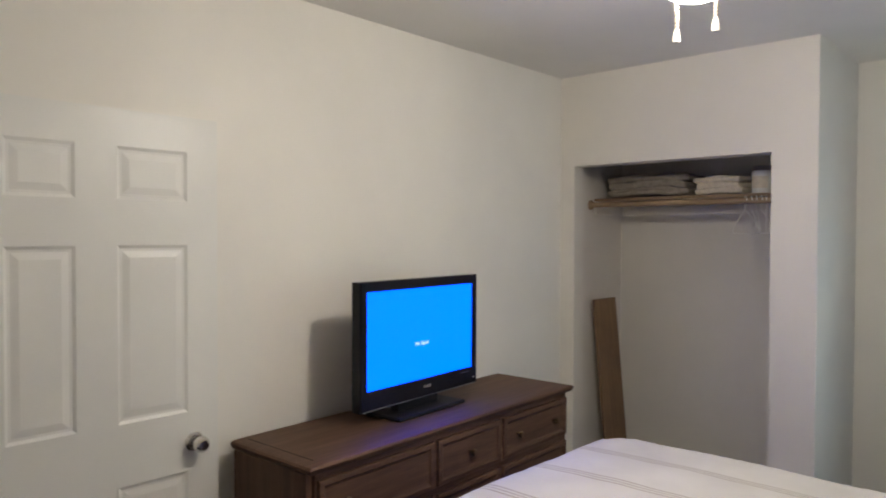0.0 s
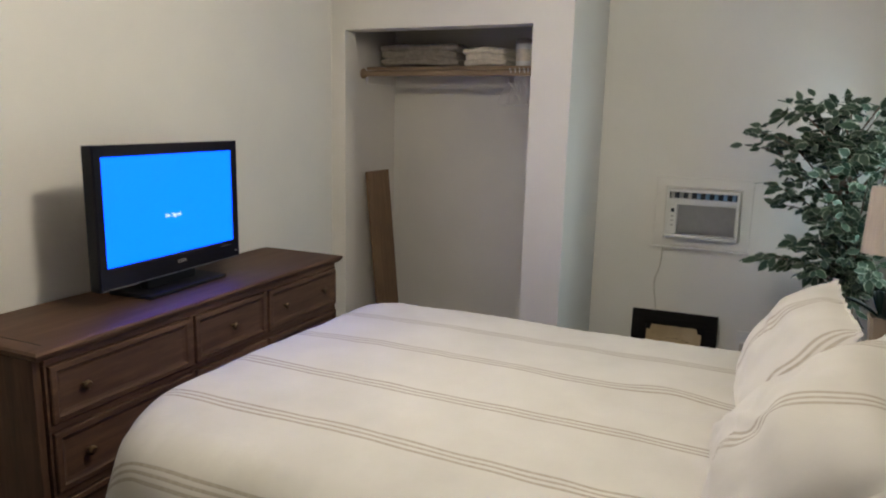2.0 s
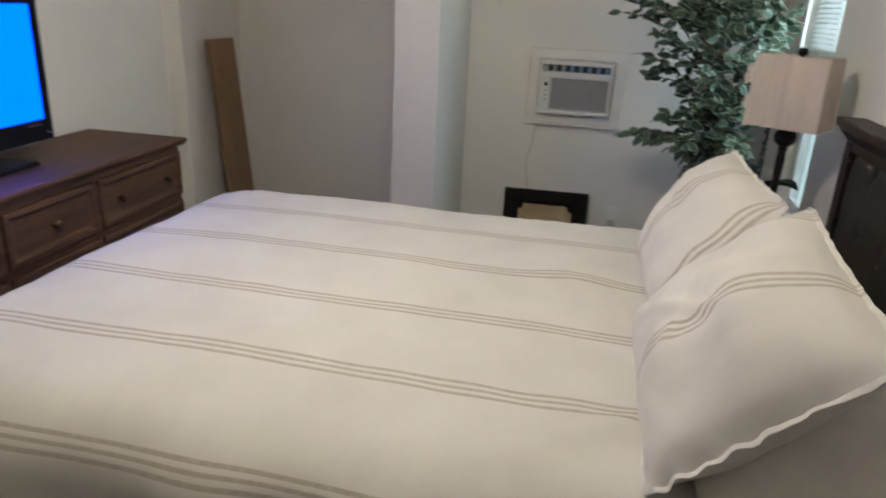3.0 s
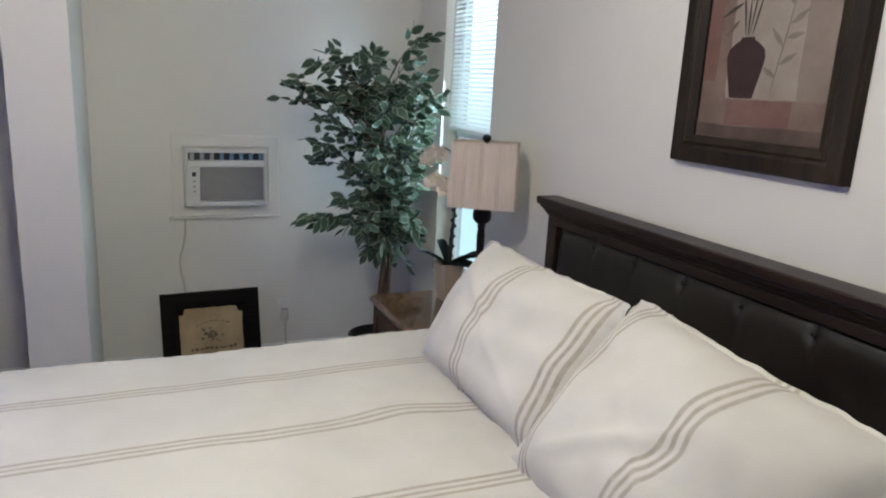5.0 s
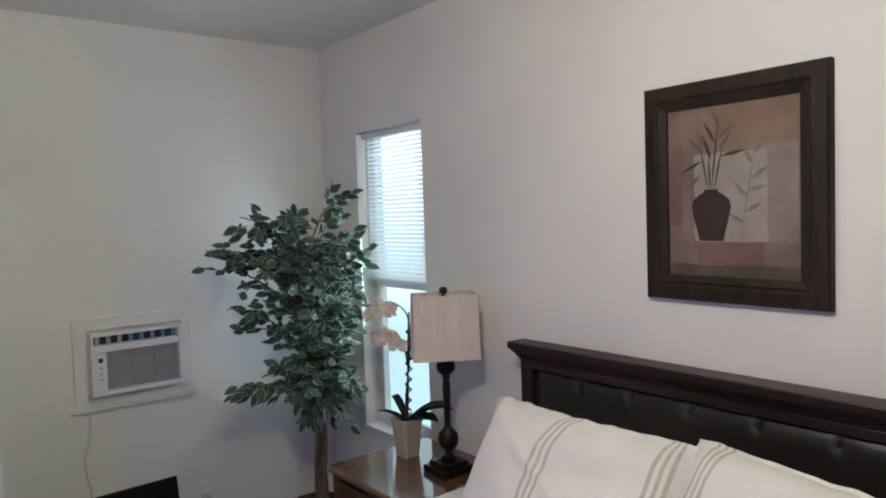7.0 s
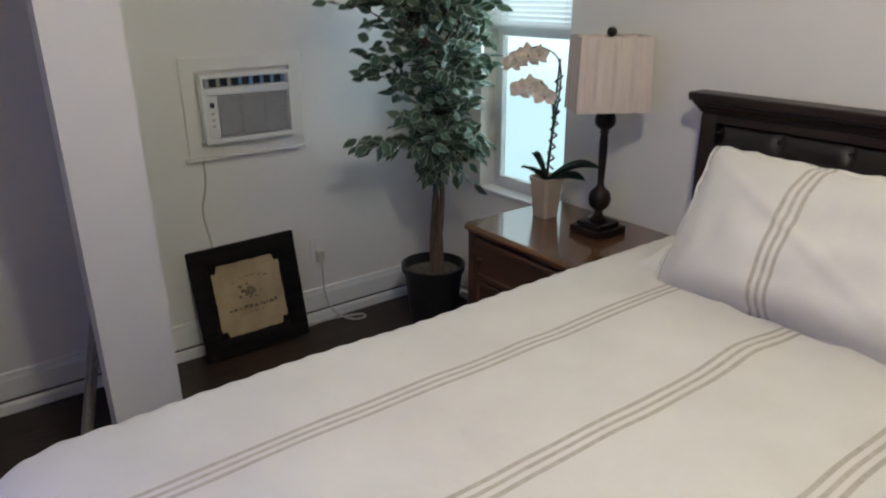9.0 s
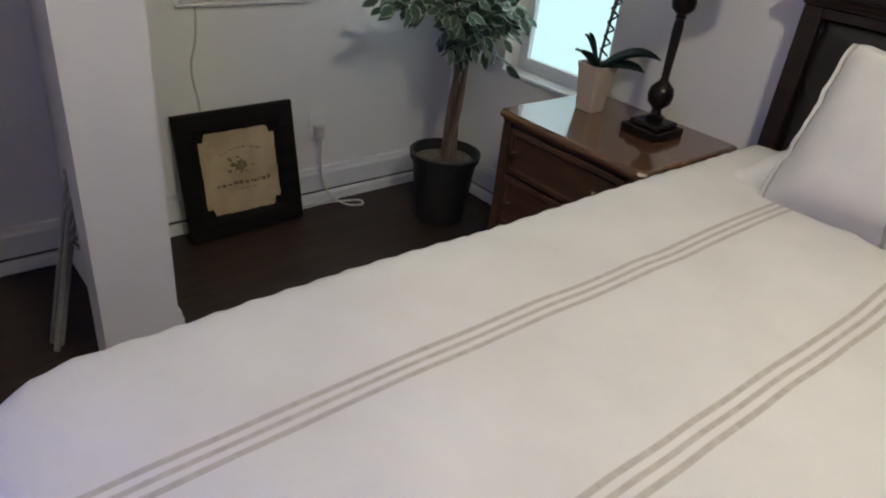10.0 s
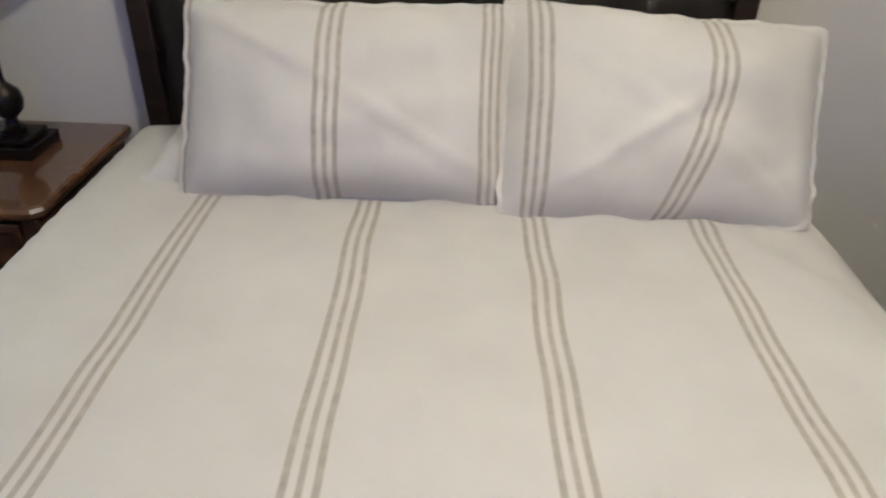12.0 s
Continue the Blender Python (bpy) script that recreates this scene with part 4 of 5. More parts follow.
# ---- nightstand ----
def nightstand():
    root = empty("nightstand", pose(2.479, 2.926, 0), "orange-brown wooden nightstand with moulded top and drawers", "nightstand")
    W, L, H = 0.50, 0.613, 0.684
    # below the top, the wood colour is darkened to stand for shade
    part("carcass", box(0.03, W - 0.005, 0.025, L - 0.025, 0.05, H - 0.036, 0.003), NIGHT_SHADED, root)
    top = bmesh.new()
    rings = []
    for a, z in ((0.018, -0.036), (0.010, -0.033), (0.008, -0.026), (0.001, -0.022), (0.0, -0.012), (0.004, -0.004), (0.012, 0.0)):
        rings.append([top.verts.new(p) for p in ((a, a + 0.02, H + z), (a + 0.02, a, H + z), (W, a, H + z), (W, L - a, H + z), (a + 0.02, L - a, H + z), (a, L - a - 0.02, H + z))])
    for a, c in zip(rings, rings[1:]):
        for k in range(6):
            top.faces.new((a[k], a[(k + 1) % 6], c[(k + 1) % 6], c[k]))
    top.faces.new(rings[0])
    top.faces.new(rings[-1])
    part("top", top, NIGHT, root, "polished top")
    part("plinth", box(0.022, W - 0.005, 0.015, L - 0.015, 0.0, 0.049, 0.006), NIGHT_SHADED, root)
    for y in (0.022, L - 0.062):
        part("corner_post", box(0.018, 0.0295, y, y + 0.04, 0.051, H - 0.037, 0.003), NIGHT_SHADED, root)
    for z0, z1 in ((0.475, 0.635), (0.275, 0.465), (0.065, 0.265)):
        b, last = bmesh.new(), None
        for a, x in ((0, 0.0295), (0, 0.014), (0.004, 0.011), (0.018, 0.011), (0.024, 0.018), (0.032, 0.018)):
            ring = [b.verts.new((x, y, z)) for y, z in ((0.068 + a, z0 + a), (L - 0.068 - a, z0 + a), (L - 0.068 - a, z1 - a), (0.068 + a, z1 - a))]
            if last:
                for k in range(4):
                    b.faces.new((last[k], last[(k + 1) % 4], ring[(k + 1) % 4], ring[k]))
            else:
                b.faces.new(ring)
            last = ring
        b.faces.new(last)
        d = part("drawer", b, NIGHT_SHADED, root)
        for y in (0.16, L - 0.11):
            k = part("knob", lathe([(0, 0.026), (0.009, 0.025), (0.013, 0.019), (0.006, 0.010), (0.005, 0)], 14), BRASSY, d, "small antique brass knob", True)
            k.matrix_basis = pose(0.018, y, (z0 + z1) / 2, 0, -90, 0)


nightstand()


# ---- bedside lamp ----
def lamp():
    root = empty("table_lamp", pose(2.797, 3.138, 0.6845), "dark bronze table lamp with a boxy pleated beige shade", "lamp")
    part("base", box(-0.072, 0.072, -0.072, 0.072, 0, 0.028, 0.004), BRONZE, root)
    part("base_step", box(-0.055, 0.055, -0.055, 0.055, 0.0285, 0.045, 0.005), BRONZE, root)
    part("column", lathe([(0.03, 0.0455), (0.032, 0.058), (0.018, 0.066), (0.014, 0.080), (0.020, 0.088), (0.036, 0.104), (0.041, 0.128), (0.036, 0.152), (0.02, 0.168), (0.013, 0.176), (0.012, 0.19), (0.016, 0.33), (0.013, 0.362), (0.018, 0.368), (0.013, 0.374), (0.020, 0.380), (0.034, 0.393), (0.037, 0.412), (0.033, 0.430), (0.018, 0.444), (0.009, 0.45), (0.008, 0.68), (0, 0.68)], 24), BRONZE, root, "", True)
    sh = bmesh.new()
    zb, zt = 0.447, 0.690
    n = 64

    def outline(hx, hy, k):
        s = k % 16
        side, q = k // 16, s / 16
        ax, ay = [(-hx, -hy), (hx, -hy), (hx, hy), (-hx, hy)][side]
        bx, by = [(hx, -hy), (hx, hy), (-hx, hy), (-hx, -hy)][side]
        f = 0.0035 if s % 4 == 0 else -0.0015
        x, y = ax + (bx - ax) * q, ay + (by - ay) * q
        nx, ny = [(0, -1), (1, 0), (0, 1), (-1, 0)][side]
        return x - nx * f, y - ny * f
    rows = []
    for a, z in ((0.0, zb), (0.08, zb + 0.008), (0.35, zb + 0.09), (0.65, zb + 0.17), (0.92, zt - 0.008), (1.0, zt)):
        hx, hy = 0.127 - 0.007 * a, 0.086 - 0.007 * a
        rows.append([sh.verts.new((*outline(hx, hy, k), z)) for k in range(n)])
    for a, c in zip(rows, rows[1:]):
        for k in range(n):
            sh.faces.new((a[k], a[(k + 1) % n], c[(k + 1) % n], c[k]))
    s = part("shade", sh, SHADE, root, "boxy pleated beige fabric shade")
    s.rotation_euler.z = radians(-32)
    so = s.modifiers.new("thick", "SOLIDIFY")
    so.thickness = 0.003
    part("spider", tube([(-0.115, 0, 0.676), (0.115, 0, 0.676)], 0.0025, 6), BRONZE, s)
    part("finial", lathe([(0.008, 0.6805), (0.009, 0.685), (0.006, 0.688), (0.015, 0.694), (0.0175, 0.704), (0.012, 0.715), (0, 0.719)], 16), BRONZE, root, "round bronze finial", True)


lamp()


# ---- orchid ----
def orchid():
    ox, oy = 2.785, 3.395
    root = empty("orchid", pose(ox, oy, 0.6845), "artificial cream orchid in a square cream pot", "orchid")
    b = bmesh.new()
    rings = []
    for r, z in ((0.036, 0.0), (0.038, 0.004), (0.050, 0.142), (0.053, 0.144), (0.054, 0.160), (0.048, 0.161), (0.046, 0.135)):
        rings.append([b.verts.new((r * sx, r * sy, z)) for sx, sy in ((-1, -0.75), (-0.75, -1), (0.75, -1), (1, -0.75), (1, 0.75), (0.75, 1), (-0.75, 1), (-1, 0.75))])
    for a, c in zip(rings, rings[1:]):
        for k in range(8):
            b.faces.new((a[k], a[(k + 1) % 8], c[(k + 1) % 8], c[k]))
    b.faces.new(rings[0])
    part("pot", b, CREAM_POT, root, "square tapered cream pot")
    part("moss", grid_mesh(lambda i, j: (-0.042 + 0.0105 * i, -0.042 + 0.0105 * j, 0.142 + 0.008 * noise.noise(Vector((i * 0.9, j * 0.9, 2)))), 8, 8), SOIL, root)

    def strap_leaf(direction, length, rise, width, curl):
        d = Vector((*direction, 0)).normalized()
        s = Vector((-d.y, d.x, 0))
        n = 10

        def fn(i, j):
            t, c = i / n, (j - 2) / 2
            wd = width * (math.sin(math.pi * min(1, t * 0.93 + 0.10)) ** 0.6) * (1 if t < 1 else 0.05)
            p = d * (length * t) + Vector((0, 0, 0.14 + rise * math.sin(t * math.pi * curl) * length + 0.02 * t))
            return p + s * (c * wd / 2) + Vector((0, 0, 0.25 * wd * c * c))
        o = part("leaf", grid_mesh(fn, n, 4), ORCHID_LEAF, root, "", True)
        m = o.modifiers.new("thick", "SOLIDIFY")
        m.thickness = 0.003

    strap_leaf((-1.0, -0.10), 0.150, 0.42, 0.052, 0.46)
    strap_leaf((-0.60, 0.80), 0.062, 1.45, 0.050, 0.45)
    strap_leaf((-0.30, 0.55), 0.050, 1.90, 0.046, 0.45)
    strap_leaf((0.60, -0.80), 0.200, 0.26, 0.090, 0.70)
    strap_leaf((0.25, -1.0), 0.165, 0.10, 0.080, 0.80)
    a = spline([(0.0, 0.0, 0.13), (-0.005, -0.01, 0.25), (0.002, -0.03, 0.40), (-0.008, -0.055, 0.54), (-0.02, -0.04, 0.61), (-0.035, 0.03, 0.64), (-0.04, 0.10, 0.625), (-0.045, 0.15, 0.60)], 7)
    c = spline([(0.01, 0.012, 0.13), (0.012, 0.0, 0.25), (0.0, -0.02, 0.38), (-0.01, 0.0, 0.48), (-0.025, 0.05, 0.52), (-0.035, 0.11, 0.505)], 7)
    st = part("stem", tube(a, [0.0045 - 0.0025 * i / len(a) for i in range(len(a))], 7), STEM, root, "", True)
    part("stem", tube(c, [0.0042 - 0.0024 * i / len(c) for i in range(len(c))], 7), STEM, root, "", True)
    part("stake", tube([(0.010, 0.012, 0.13), (0.006, -0.034, 0.60)], 0.0042, 7), STEM, root, "dark support stake")
    tw = bmesh.new()
    for k in range(16):
        z = 0.19 + k * 0.022
        off, off2 = (0.012, -0.014) if k % 2 else (-0.014, 0.012)
        tube([(-0.5 * off, off - 0.012 - 0.08 * (z - 0.19), z), (-0.5 * off2, off2 - 0.012 - 0.08 * (z - 0.19), z + 0.022)], 0.0038, 5, tw)
    part("twine", tw, STEM, root, "dark twine winding up the stems")

    def flower(p, face, size, seed):
        rnd = random.Random(seed)
        fb = bmesh.new()
        q = Vector(face).normalized().to_track_quat("Z", "Y").to_matrix().to_4x4()
        m = Matrix.Translation(p) @ q
        for k, (ang, l, w) in enumerate(((90, 1, 0.75), (210, 0.95, 0.6), (330, 0.95, 0.6), (20, 1.05, 1.1), (160, 1.05, 1.1))):
            r = radians(ang + rnd.uniform(-9, 9))
            dx, dy = math.cos(r), math.sin(r)

            def fn(i, j):
                t, c = i / 5, (j - 2) / 2
                wd = w * size * math.sin(math.pi * min(0.97, 0.12 + t * 0.86)) * 0.5
                z = 0.10 * size * math.sin(t * 3) + (0.002 if k > 2 else 0) + 0.12 * size * c * c
                return m @ Vector((dx * l * size * t - dy * c * wd, dy * l * size * t + dx * c * wd, z))
            grid_mesh(fn, 5, 4, fb)
        o = part("flower", fb, PETAL, root, "", True)
        lip = lathe([(0, 0.22 * size), (0.10 * size, 0.14 * size), (0.12 * size, 0.04 * size), (0, 0)], 8)
        bmesh.ops.transform(lip, matrix=m, verts=lip.verts)
        part("lip", lip, CREAM_POT, o, "", True)

    for i, (k, which) in enumerate(((-1, a), (-6, a), (-11, a), (-16, a), (-1, c), (-6, c), (-10, c), (-14, c))):
        p = which[k]
        flower(p + Vector((-0.012, 0.0, -0.028)), (-1.0, -0.55 + 0.35 * math.sin(i * 2.3), 0.15 * math.cos(i * 1.7)), 0.042 + 0.005 * (i % 3), i)


orchid()


# ---- potted ficus ----
def leaf_mesh(size, bend, twist):
    b = bmesh.new()
    layer = b.loops.layers.uv.verify()
    rows = [(0.0, 0.03), (0.16, 0.66), (0.42, 1.0), (0.72, 0.70), (1.0, 0.02)]
    vs = []
    for t, w in rows:
        z = -bend * t * t
        a = twist * t
        vs.append([b.verts.new((size * t, s * w * size * 0.30 * math.cos(a), size * z + abs(s) * 0.05 * size + s * w * size * 0.30 * math.sin(a))) for s in (-1, 0, 1)])
    for i in range(4):
        for j in range(2):
            f = b.faces.new((vs[i][j], vs[i + 1][j], vs[i + 1][j + 1], vs[i][j + 1]))
            f.smooth = True
            for lp, (r, c) in zip(f.loops, ((i, j), (i + 1, j), (i + 1, j + 1), (i, j + 1))):
                lp[layer].uv = (0.5 + (c - 1) * 0.5, rows[r][0])
    me = bpy.data.meshes.new("leaf")
    b.to_mesh(me)
    b.free()
    me.materials.append(LEAF)
    return me


def ficus():
    rnd = random.Random(17)
    cx, cy = 2.690, 4.020
    root = empty("potted_ficus", pose(cx, cy, 0), "artificial variegated ficus tree in a black planter", "potted tree")
    p = part("planter", lathe([(0, 0.001), (0.104, 0.001), (0.108, 0.008), (0.138, 0.278), (0.149, 0.280), (0.152, 0.310), (0.141, 0.312), (0.135, 0.265), (0, 0.265)], 36), POT_BLACK, root, "round black plastic planter", True)
    part("soil", grid_mesh(lambda i, j: ((0.002 + 0.0160 * i) * math.cos(j * math.pi / 12), (0.002 + 0.0160 * i) * math.sin(j * math.pi / 12), 0.270 + 0.010 * noise.noise(Vector((i * 0.8 * math.cos(j * math.pi / 12), i * 0.8 * math.sin(j * math.pi / 12), 5)))), 8, 24), SOIL, p)
    trunks = []
    for k in range(3):
        a0 = k * 2.1
        pts = [(0.020 * math.cos(a0 + z * 5.5) + 0.025 * math.sin(z * 2.4), 0.020 * math.sin(a0 + z * 5.5) - 0.02 * (z - 0.3), z) for z in np.linspace(0.262, 0.98, 12)]
        pts += [(0.04 * math.cos(a0) - 0.06, 0.04 * math.sin(a0) - 0.05, 1.25), (0.05 * math.cos(a0) - 0.10, 0.05 * math.sin(a0) - 0.07, 1.5)]
        part("trunk", tube(pts, [0.017 - 0.009 * i / 13 for i in range(14)], 9), BARK, root, "", True)
        trunks.append([Vector(q) for q in pts])
    ends = [(2.19, 3.97, 1.48), (2.25, 3.90, 1.55), (2.35, 3.95, 1.62), (2.47, 4.02, 1.66), (2.55, 3.90, 1.62), (2.64, 4.12, 1.65), (2.74, 3.92, 1.65), (2.83, 3.98, 1.75), (2.80, 3.80, 1.58), (2.93, 3.83, 1.50),
            (2.31, 3.97, 1.30), (2.36, 4.03, 1.20), (2.42, 3.88, 1.36), (2.29, 3.96, 0.93), (2.38, 4.02, 0.90), (2.45, 3.92, 1.00), (2.86, 3.85, 1.22), (2.90, 4.08, 1.30), (2.84, 4.10, 1.02), (2.66, 3.82, 1.45), (2.58, 3.80, 1.25), (2.72, 3.80, 1.08),
            (2.62, 4.17, 1.42), (2.56, 4.10, 1.10), (2.68, 3.90, 0.86), (2.50, 4.12, 1.52), (2.60, 3.95, 1.58), (2.76, 4.08, 1.52), (2.82, 3.93, 1.38), (2.52, 3.98, 1.42), (2.74, 3.98, 1.24), (2.62, 3.95, 0.98), (2.66, 4.05, 1.34), (2.78, 3.84, 0.90), (2.54, 3.86, 0.90), (2.70, 3.86, 1.54), (2.44, 4.00, 1.50),
            (2.62, 3.86, 1.10), (2.74, 3.88, 0.98), (2.58, 3.92, 1.18), (2.80, 3.90, 1.10), (2.66, 3.80, 1.20), (2.72, 3.82, 1.32), (2.54, 3.84, 1.36), (2.62, 3.84, 1.40), (2.78, 3.82, 1.44), (2.66, 3.86, 0.94), (2.56, 3.90, 1.04), (2.82, 3.86, 1.34), (2.48, 3.92, 1.50), (2.58, 3.86, 1.50), (2.86, 3.98, 1.44), (2.74, 3.94, 0.84), (2.62, 3.93, 0.79), (2.70, 3.88, 0.77), (2.76, 3.93, 0.80), (2.66, 3.98, 0.76), (2.58, 3.96, 0.84), (2.72, 4.04, 0.78)]
    sprays = []
    for e in ends:
        e = Vector(e) - Vector((cx, cy, 0))
        tr = trunks[rnd.randrange(3)]
        zs = max(0.80, e.z - 0.16 - 0.22 * rnd.random())
        s = min(tr, key=lambda q: abs(q.z - zs))
        mid = s.lerp(e, 0.55) + Vector((rnd.uniform(-0.02, 0.02), rnd.uniform(-0.02, 0.02), 0.06))
        sp = spline([s, mid, e], 9)
        part("branch", tube(sp, [0.0052 - 0.0036 * i / len(sp) for i in range(len(sp))], 5), BARK, root, "", True)
        sprays.append(sp[5:])
        out = (e - s).normalized()
        for q in range(5):
            st = sp[6 + 2 * q]
            d = (out + Vector((rnd.uniform(-0.8, 0.8), rnd.uniform(-1.0, 0.6), rnd.uniform(-0.35, 0.55)))).normalized()
            ln = rnd.uniform(0.07, 0.13)
            sprays.append(spline([st, st + d * ln * 0.5 + Vector((0, 0, 0.008)), st + d * ln - Vector((0, 0, 0.012))], 4))
    meshes = [leaf_mesh(0.069, 0.12, 0.15), leaf_mesh(0.061, 0.20, -0.2), leaf_mesh(0.075, 0.16, 0.1), leaf_mesh(0.056, 0.08, 0.25)]
    good = []
    for sp in sprays:
        run = 0.0
        side = 1
        for i in range(len(sp)):
            last = i == len(sp) - 1
            if i:
                run += (sp[i] - sp[i - 1]).length
            if run < 0.024 and not last:
                continue
            run, side = 0.0, -side
            t = (sp[min(i + 1, len(sp) - 1)] - sp[max(i - 1, 0)]).normalized()
            lat = t.cross(Vector((0, 0, 1)))
            lat = lat.normalized() if lat.length > 0.05 else Vector((1, 0, 0))
            d = (t if last else (0.75 * t + side * 0.85 * lat)) + Vector((rnd.uniform(-0.3, 0.3), rnd.uniform(-0.3, 0.3), rnd.uniform(-0.75, 0.15)))
            d.normalize()
            nrm = Vector((rnd.gauss(-0.25, 0.5), rnd.gauss(-0.65, 0.5), rnd.gauss(0.55, 0.45)))
            nrm = (nrm - d * nrm.dot(d)).normalized()
            m = Matrix((d, nrm.cross(d), nrm)).transposed().to_4x4()
            good.append(Matrix.Translation(sp[i] + d * 0.006) @ m)
    rnd.shuffle(good)
    rest = bmesh.new()
    made = 0
    for m in good:
        w = m @ Vector((0.062, 0, 0)) + Vector((cx, cy, 0))
        if not (2.08 < w.x < 2.965 and w.y < 4.375 and w.z > 0.66):
            continue
        me = meshes[rnd.randrange(4)]
        made += 1
        if made <= 290:
            o = new("leaf", me)
            o.parent = root
            o.matrix_basis = m
        else:
            n0 = len(rest.verts)
            rest.from_mesh(me)
            rest.verts.ensure_lookup_table()
            bmesh.ops.transform(rest, matrix=m, verts=rest.verts[n0:])
    for f in rest.faces:
        f.smooth = True
    me = bpy.data.meshes.new("foliage")
    rest.to_mesh(me)
    rest.free()
    me.materials.append(LEAF)
    fo = new("foliage", me)
    fo.parent = root
    tagged(fo, "dense variegated green leaves", kind="stuff")


ficus()


# ---- air conditioner ----
def air_conditioner():
    root = empty("air_conditioner", pose(0, 0, 0), "white window air conditioner set into the wall", "air conditioner")
    x0, x1, z0, z1 = 1.803, 2.186, 0.936, 1.212
    yf = -0.062
    body = bmesh.new()
    box(x0, x1, yf, yf + 0.045, z1 - 0.016, z1, 0.003, bm=body)
    box(x0, x1, yf, yf + 0.045, z0, z0 + 0.022, 0.003, bm=body)
    box(x0, x0 + 0.012, yf, yf + 0.045, z0 + 0.022, z1 - 0.016, 0.002, bm=body)
    box(x1 - 0.014, x1, yf, yf + 0.045, z0 + 0.022, z1 - 0.016, 0.002, bm=body)
    box(x0 + 0.012, x1 - 0.014, yf + 0.004, yf + 0.045, 1.128, 1.158, 0.003, bm=body)
    box(x0 + 0.012, x0 + 0.062, yf + 0.006, yf + 0.045, z0 + 0.022, 1.128, 0.003, bm=body)
    box(x0 + 0.008, x1 - 0.010, yf + 0.045, -0.001, z0 + 0.008, z1 - 0.006, bm=body)
    part("body", body, AC_WHITE, root)
    part("vent_recess", box(x0 + 0.0125, x1 - 0.0145, yf + 0.036, yf + 0.044, 1.1585, z1 - 0.0165), AC_DARK, root)
    n = 8
    for k in range(n):
        x = x0 + 0.03 + (x1 - x0 - 0.06) * k / (n - 1)
        v = part("vane", box(-0.011, 0.011, -0.002, 0.002, 1.161, z1 - 0.019, 0.0008, 1), AC_BLUE if k > 2 else AC_GREY, root)
        v.matrix_basis = pose(x, yf + 0.020, 0, 0, 0, 28)
    g = bmesh.new()
    gx0, gx1, gz0, gz1 = x0 + 0.066, x1 - 0.018, z0 + 0.028, 1.122
    k = gz0
    while k < gz1:
        box(gx0, gx1, yf + 0.012, yf + 0.016, k, k + 0.0045, bm=g)
        k += 0.0078
    for t in np.linspace(gx0, gx1 - 0.004, 4):
        box(t, t + 0.004, yf + 0.009, yf + 0.018, gz0, gz1, bm=g)
    part("grille", g, AC_GREY, root, "grey slotted intake grille")
    part("grille_backing", box(gx0, gx1, yf + 0.030, yf + 0.034, gz0, gz1), AC_GREY, root)
    c = part("control_panel", box(x0 + 0.018, x0 + 0.056, yf + 0.003, yf + 0.0055, z0 + 0.04, 1.12, 0.001, 1), AC_WHITE, root)
    part("display", box(x0 + 0.028, x0 + 0.046, yf + 0.0015, yf + 0.0028, 1.083, 1.103, 0.0005, 1), AC_DARK, c, "small dark display")
    for z in (1.055, 1.03, 1.005):
        part("button", box(x0 + 0.03, x0 + 0.044, yf + 0.0012, yf + 0.0028, z, z + 0.008, 0.0005, 1), AC_GREY, c)
    fr = sweep_frame([(0, 0), (0, 0.014), (0.004, 0.018), (0.052, 0.018), (0.056, 0.014), (0.056, 0)], 0.512, 0.398)
    f = part("wall_trim", fr, WALL, root, "flat white trim boards round the unit")
    f.matrix_basis = pose(1.996, 0, 1.078)
    part("trim_sill", box(1.722, 2.256, -0.024, -0.0005, 0.866, 0.878, 0.003), WALL, root)
    for c in root.children:
        c.location.y += YN
    settle(root, (1.995, YN, 0.93))


air_conditioner()


def cord(name, pts, label, r=0.0044):
    ob = part(name, tube(spline(pts, 8), r, 8), CABLE, None, "", True)
    return tagged(ob, label, "power cord")


cord("power_cord", [(1.797, 4.372, 0.945), (1.795, 4.384, 0.90), (1.793, 4.386, 0.80), (1.783, 4.386, 0.73), (1.766, 4.386, 0.67), (1.768, 4.386, 0.60), (1.782, 4.386, 0.52), (1.79, 4.386, 0.40), (1.80, 4.372, 0.18), (1.86, 4.36, 0.03), (2.0, 4.34, 0.006), (2.18, 4.345, 0.006), (2.30, 4.345, 0.008), (2.40, 4.325, 0.006), (2.455, 4.30, 0.006), (2.44, 4.262, 0.006), (2.37, 4.285, 0.012), (2.31, 4.335, 0.060), (2.288, 4.362, 0.15), (2.279, 4.350, 0.25), (2.276, 4.345, 0.315)], "cream power cord hanging down the wall from the air conditioner")


def outlet():
    root = empty("wall_socket", pose(2.276, YN - 0.001, 0.37), "white double wall socket with a plug in it", "socket")
    part("plate", box(-0.036, 0.036, -0.006, 0, -0.058, 0.058, 0.002), PLATE, root)
    for z in (-0.024, 0.024):
        part("receptacle", box(-0.016, 0.016, -0.0085, -0.0062, z - 0.014, z + 0.014, 0.002), PLATE, root)
    part("plug", box(-0.019, 0.019, -0.048, -0.0087, -0.062, -0.002, 0.006, 3), CABLE, root, "cream moulded plug", True)


outlet()


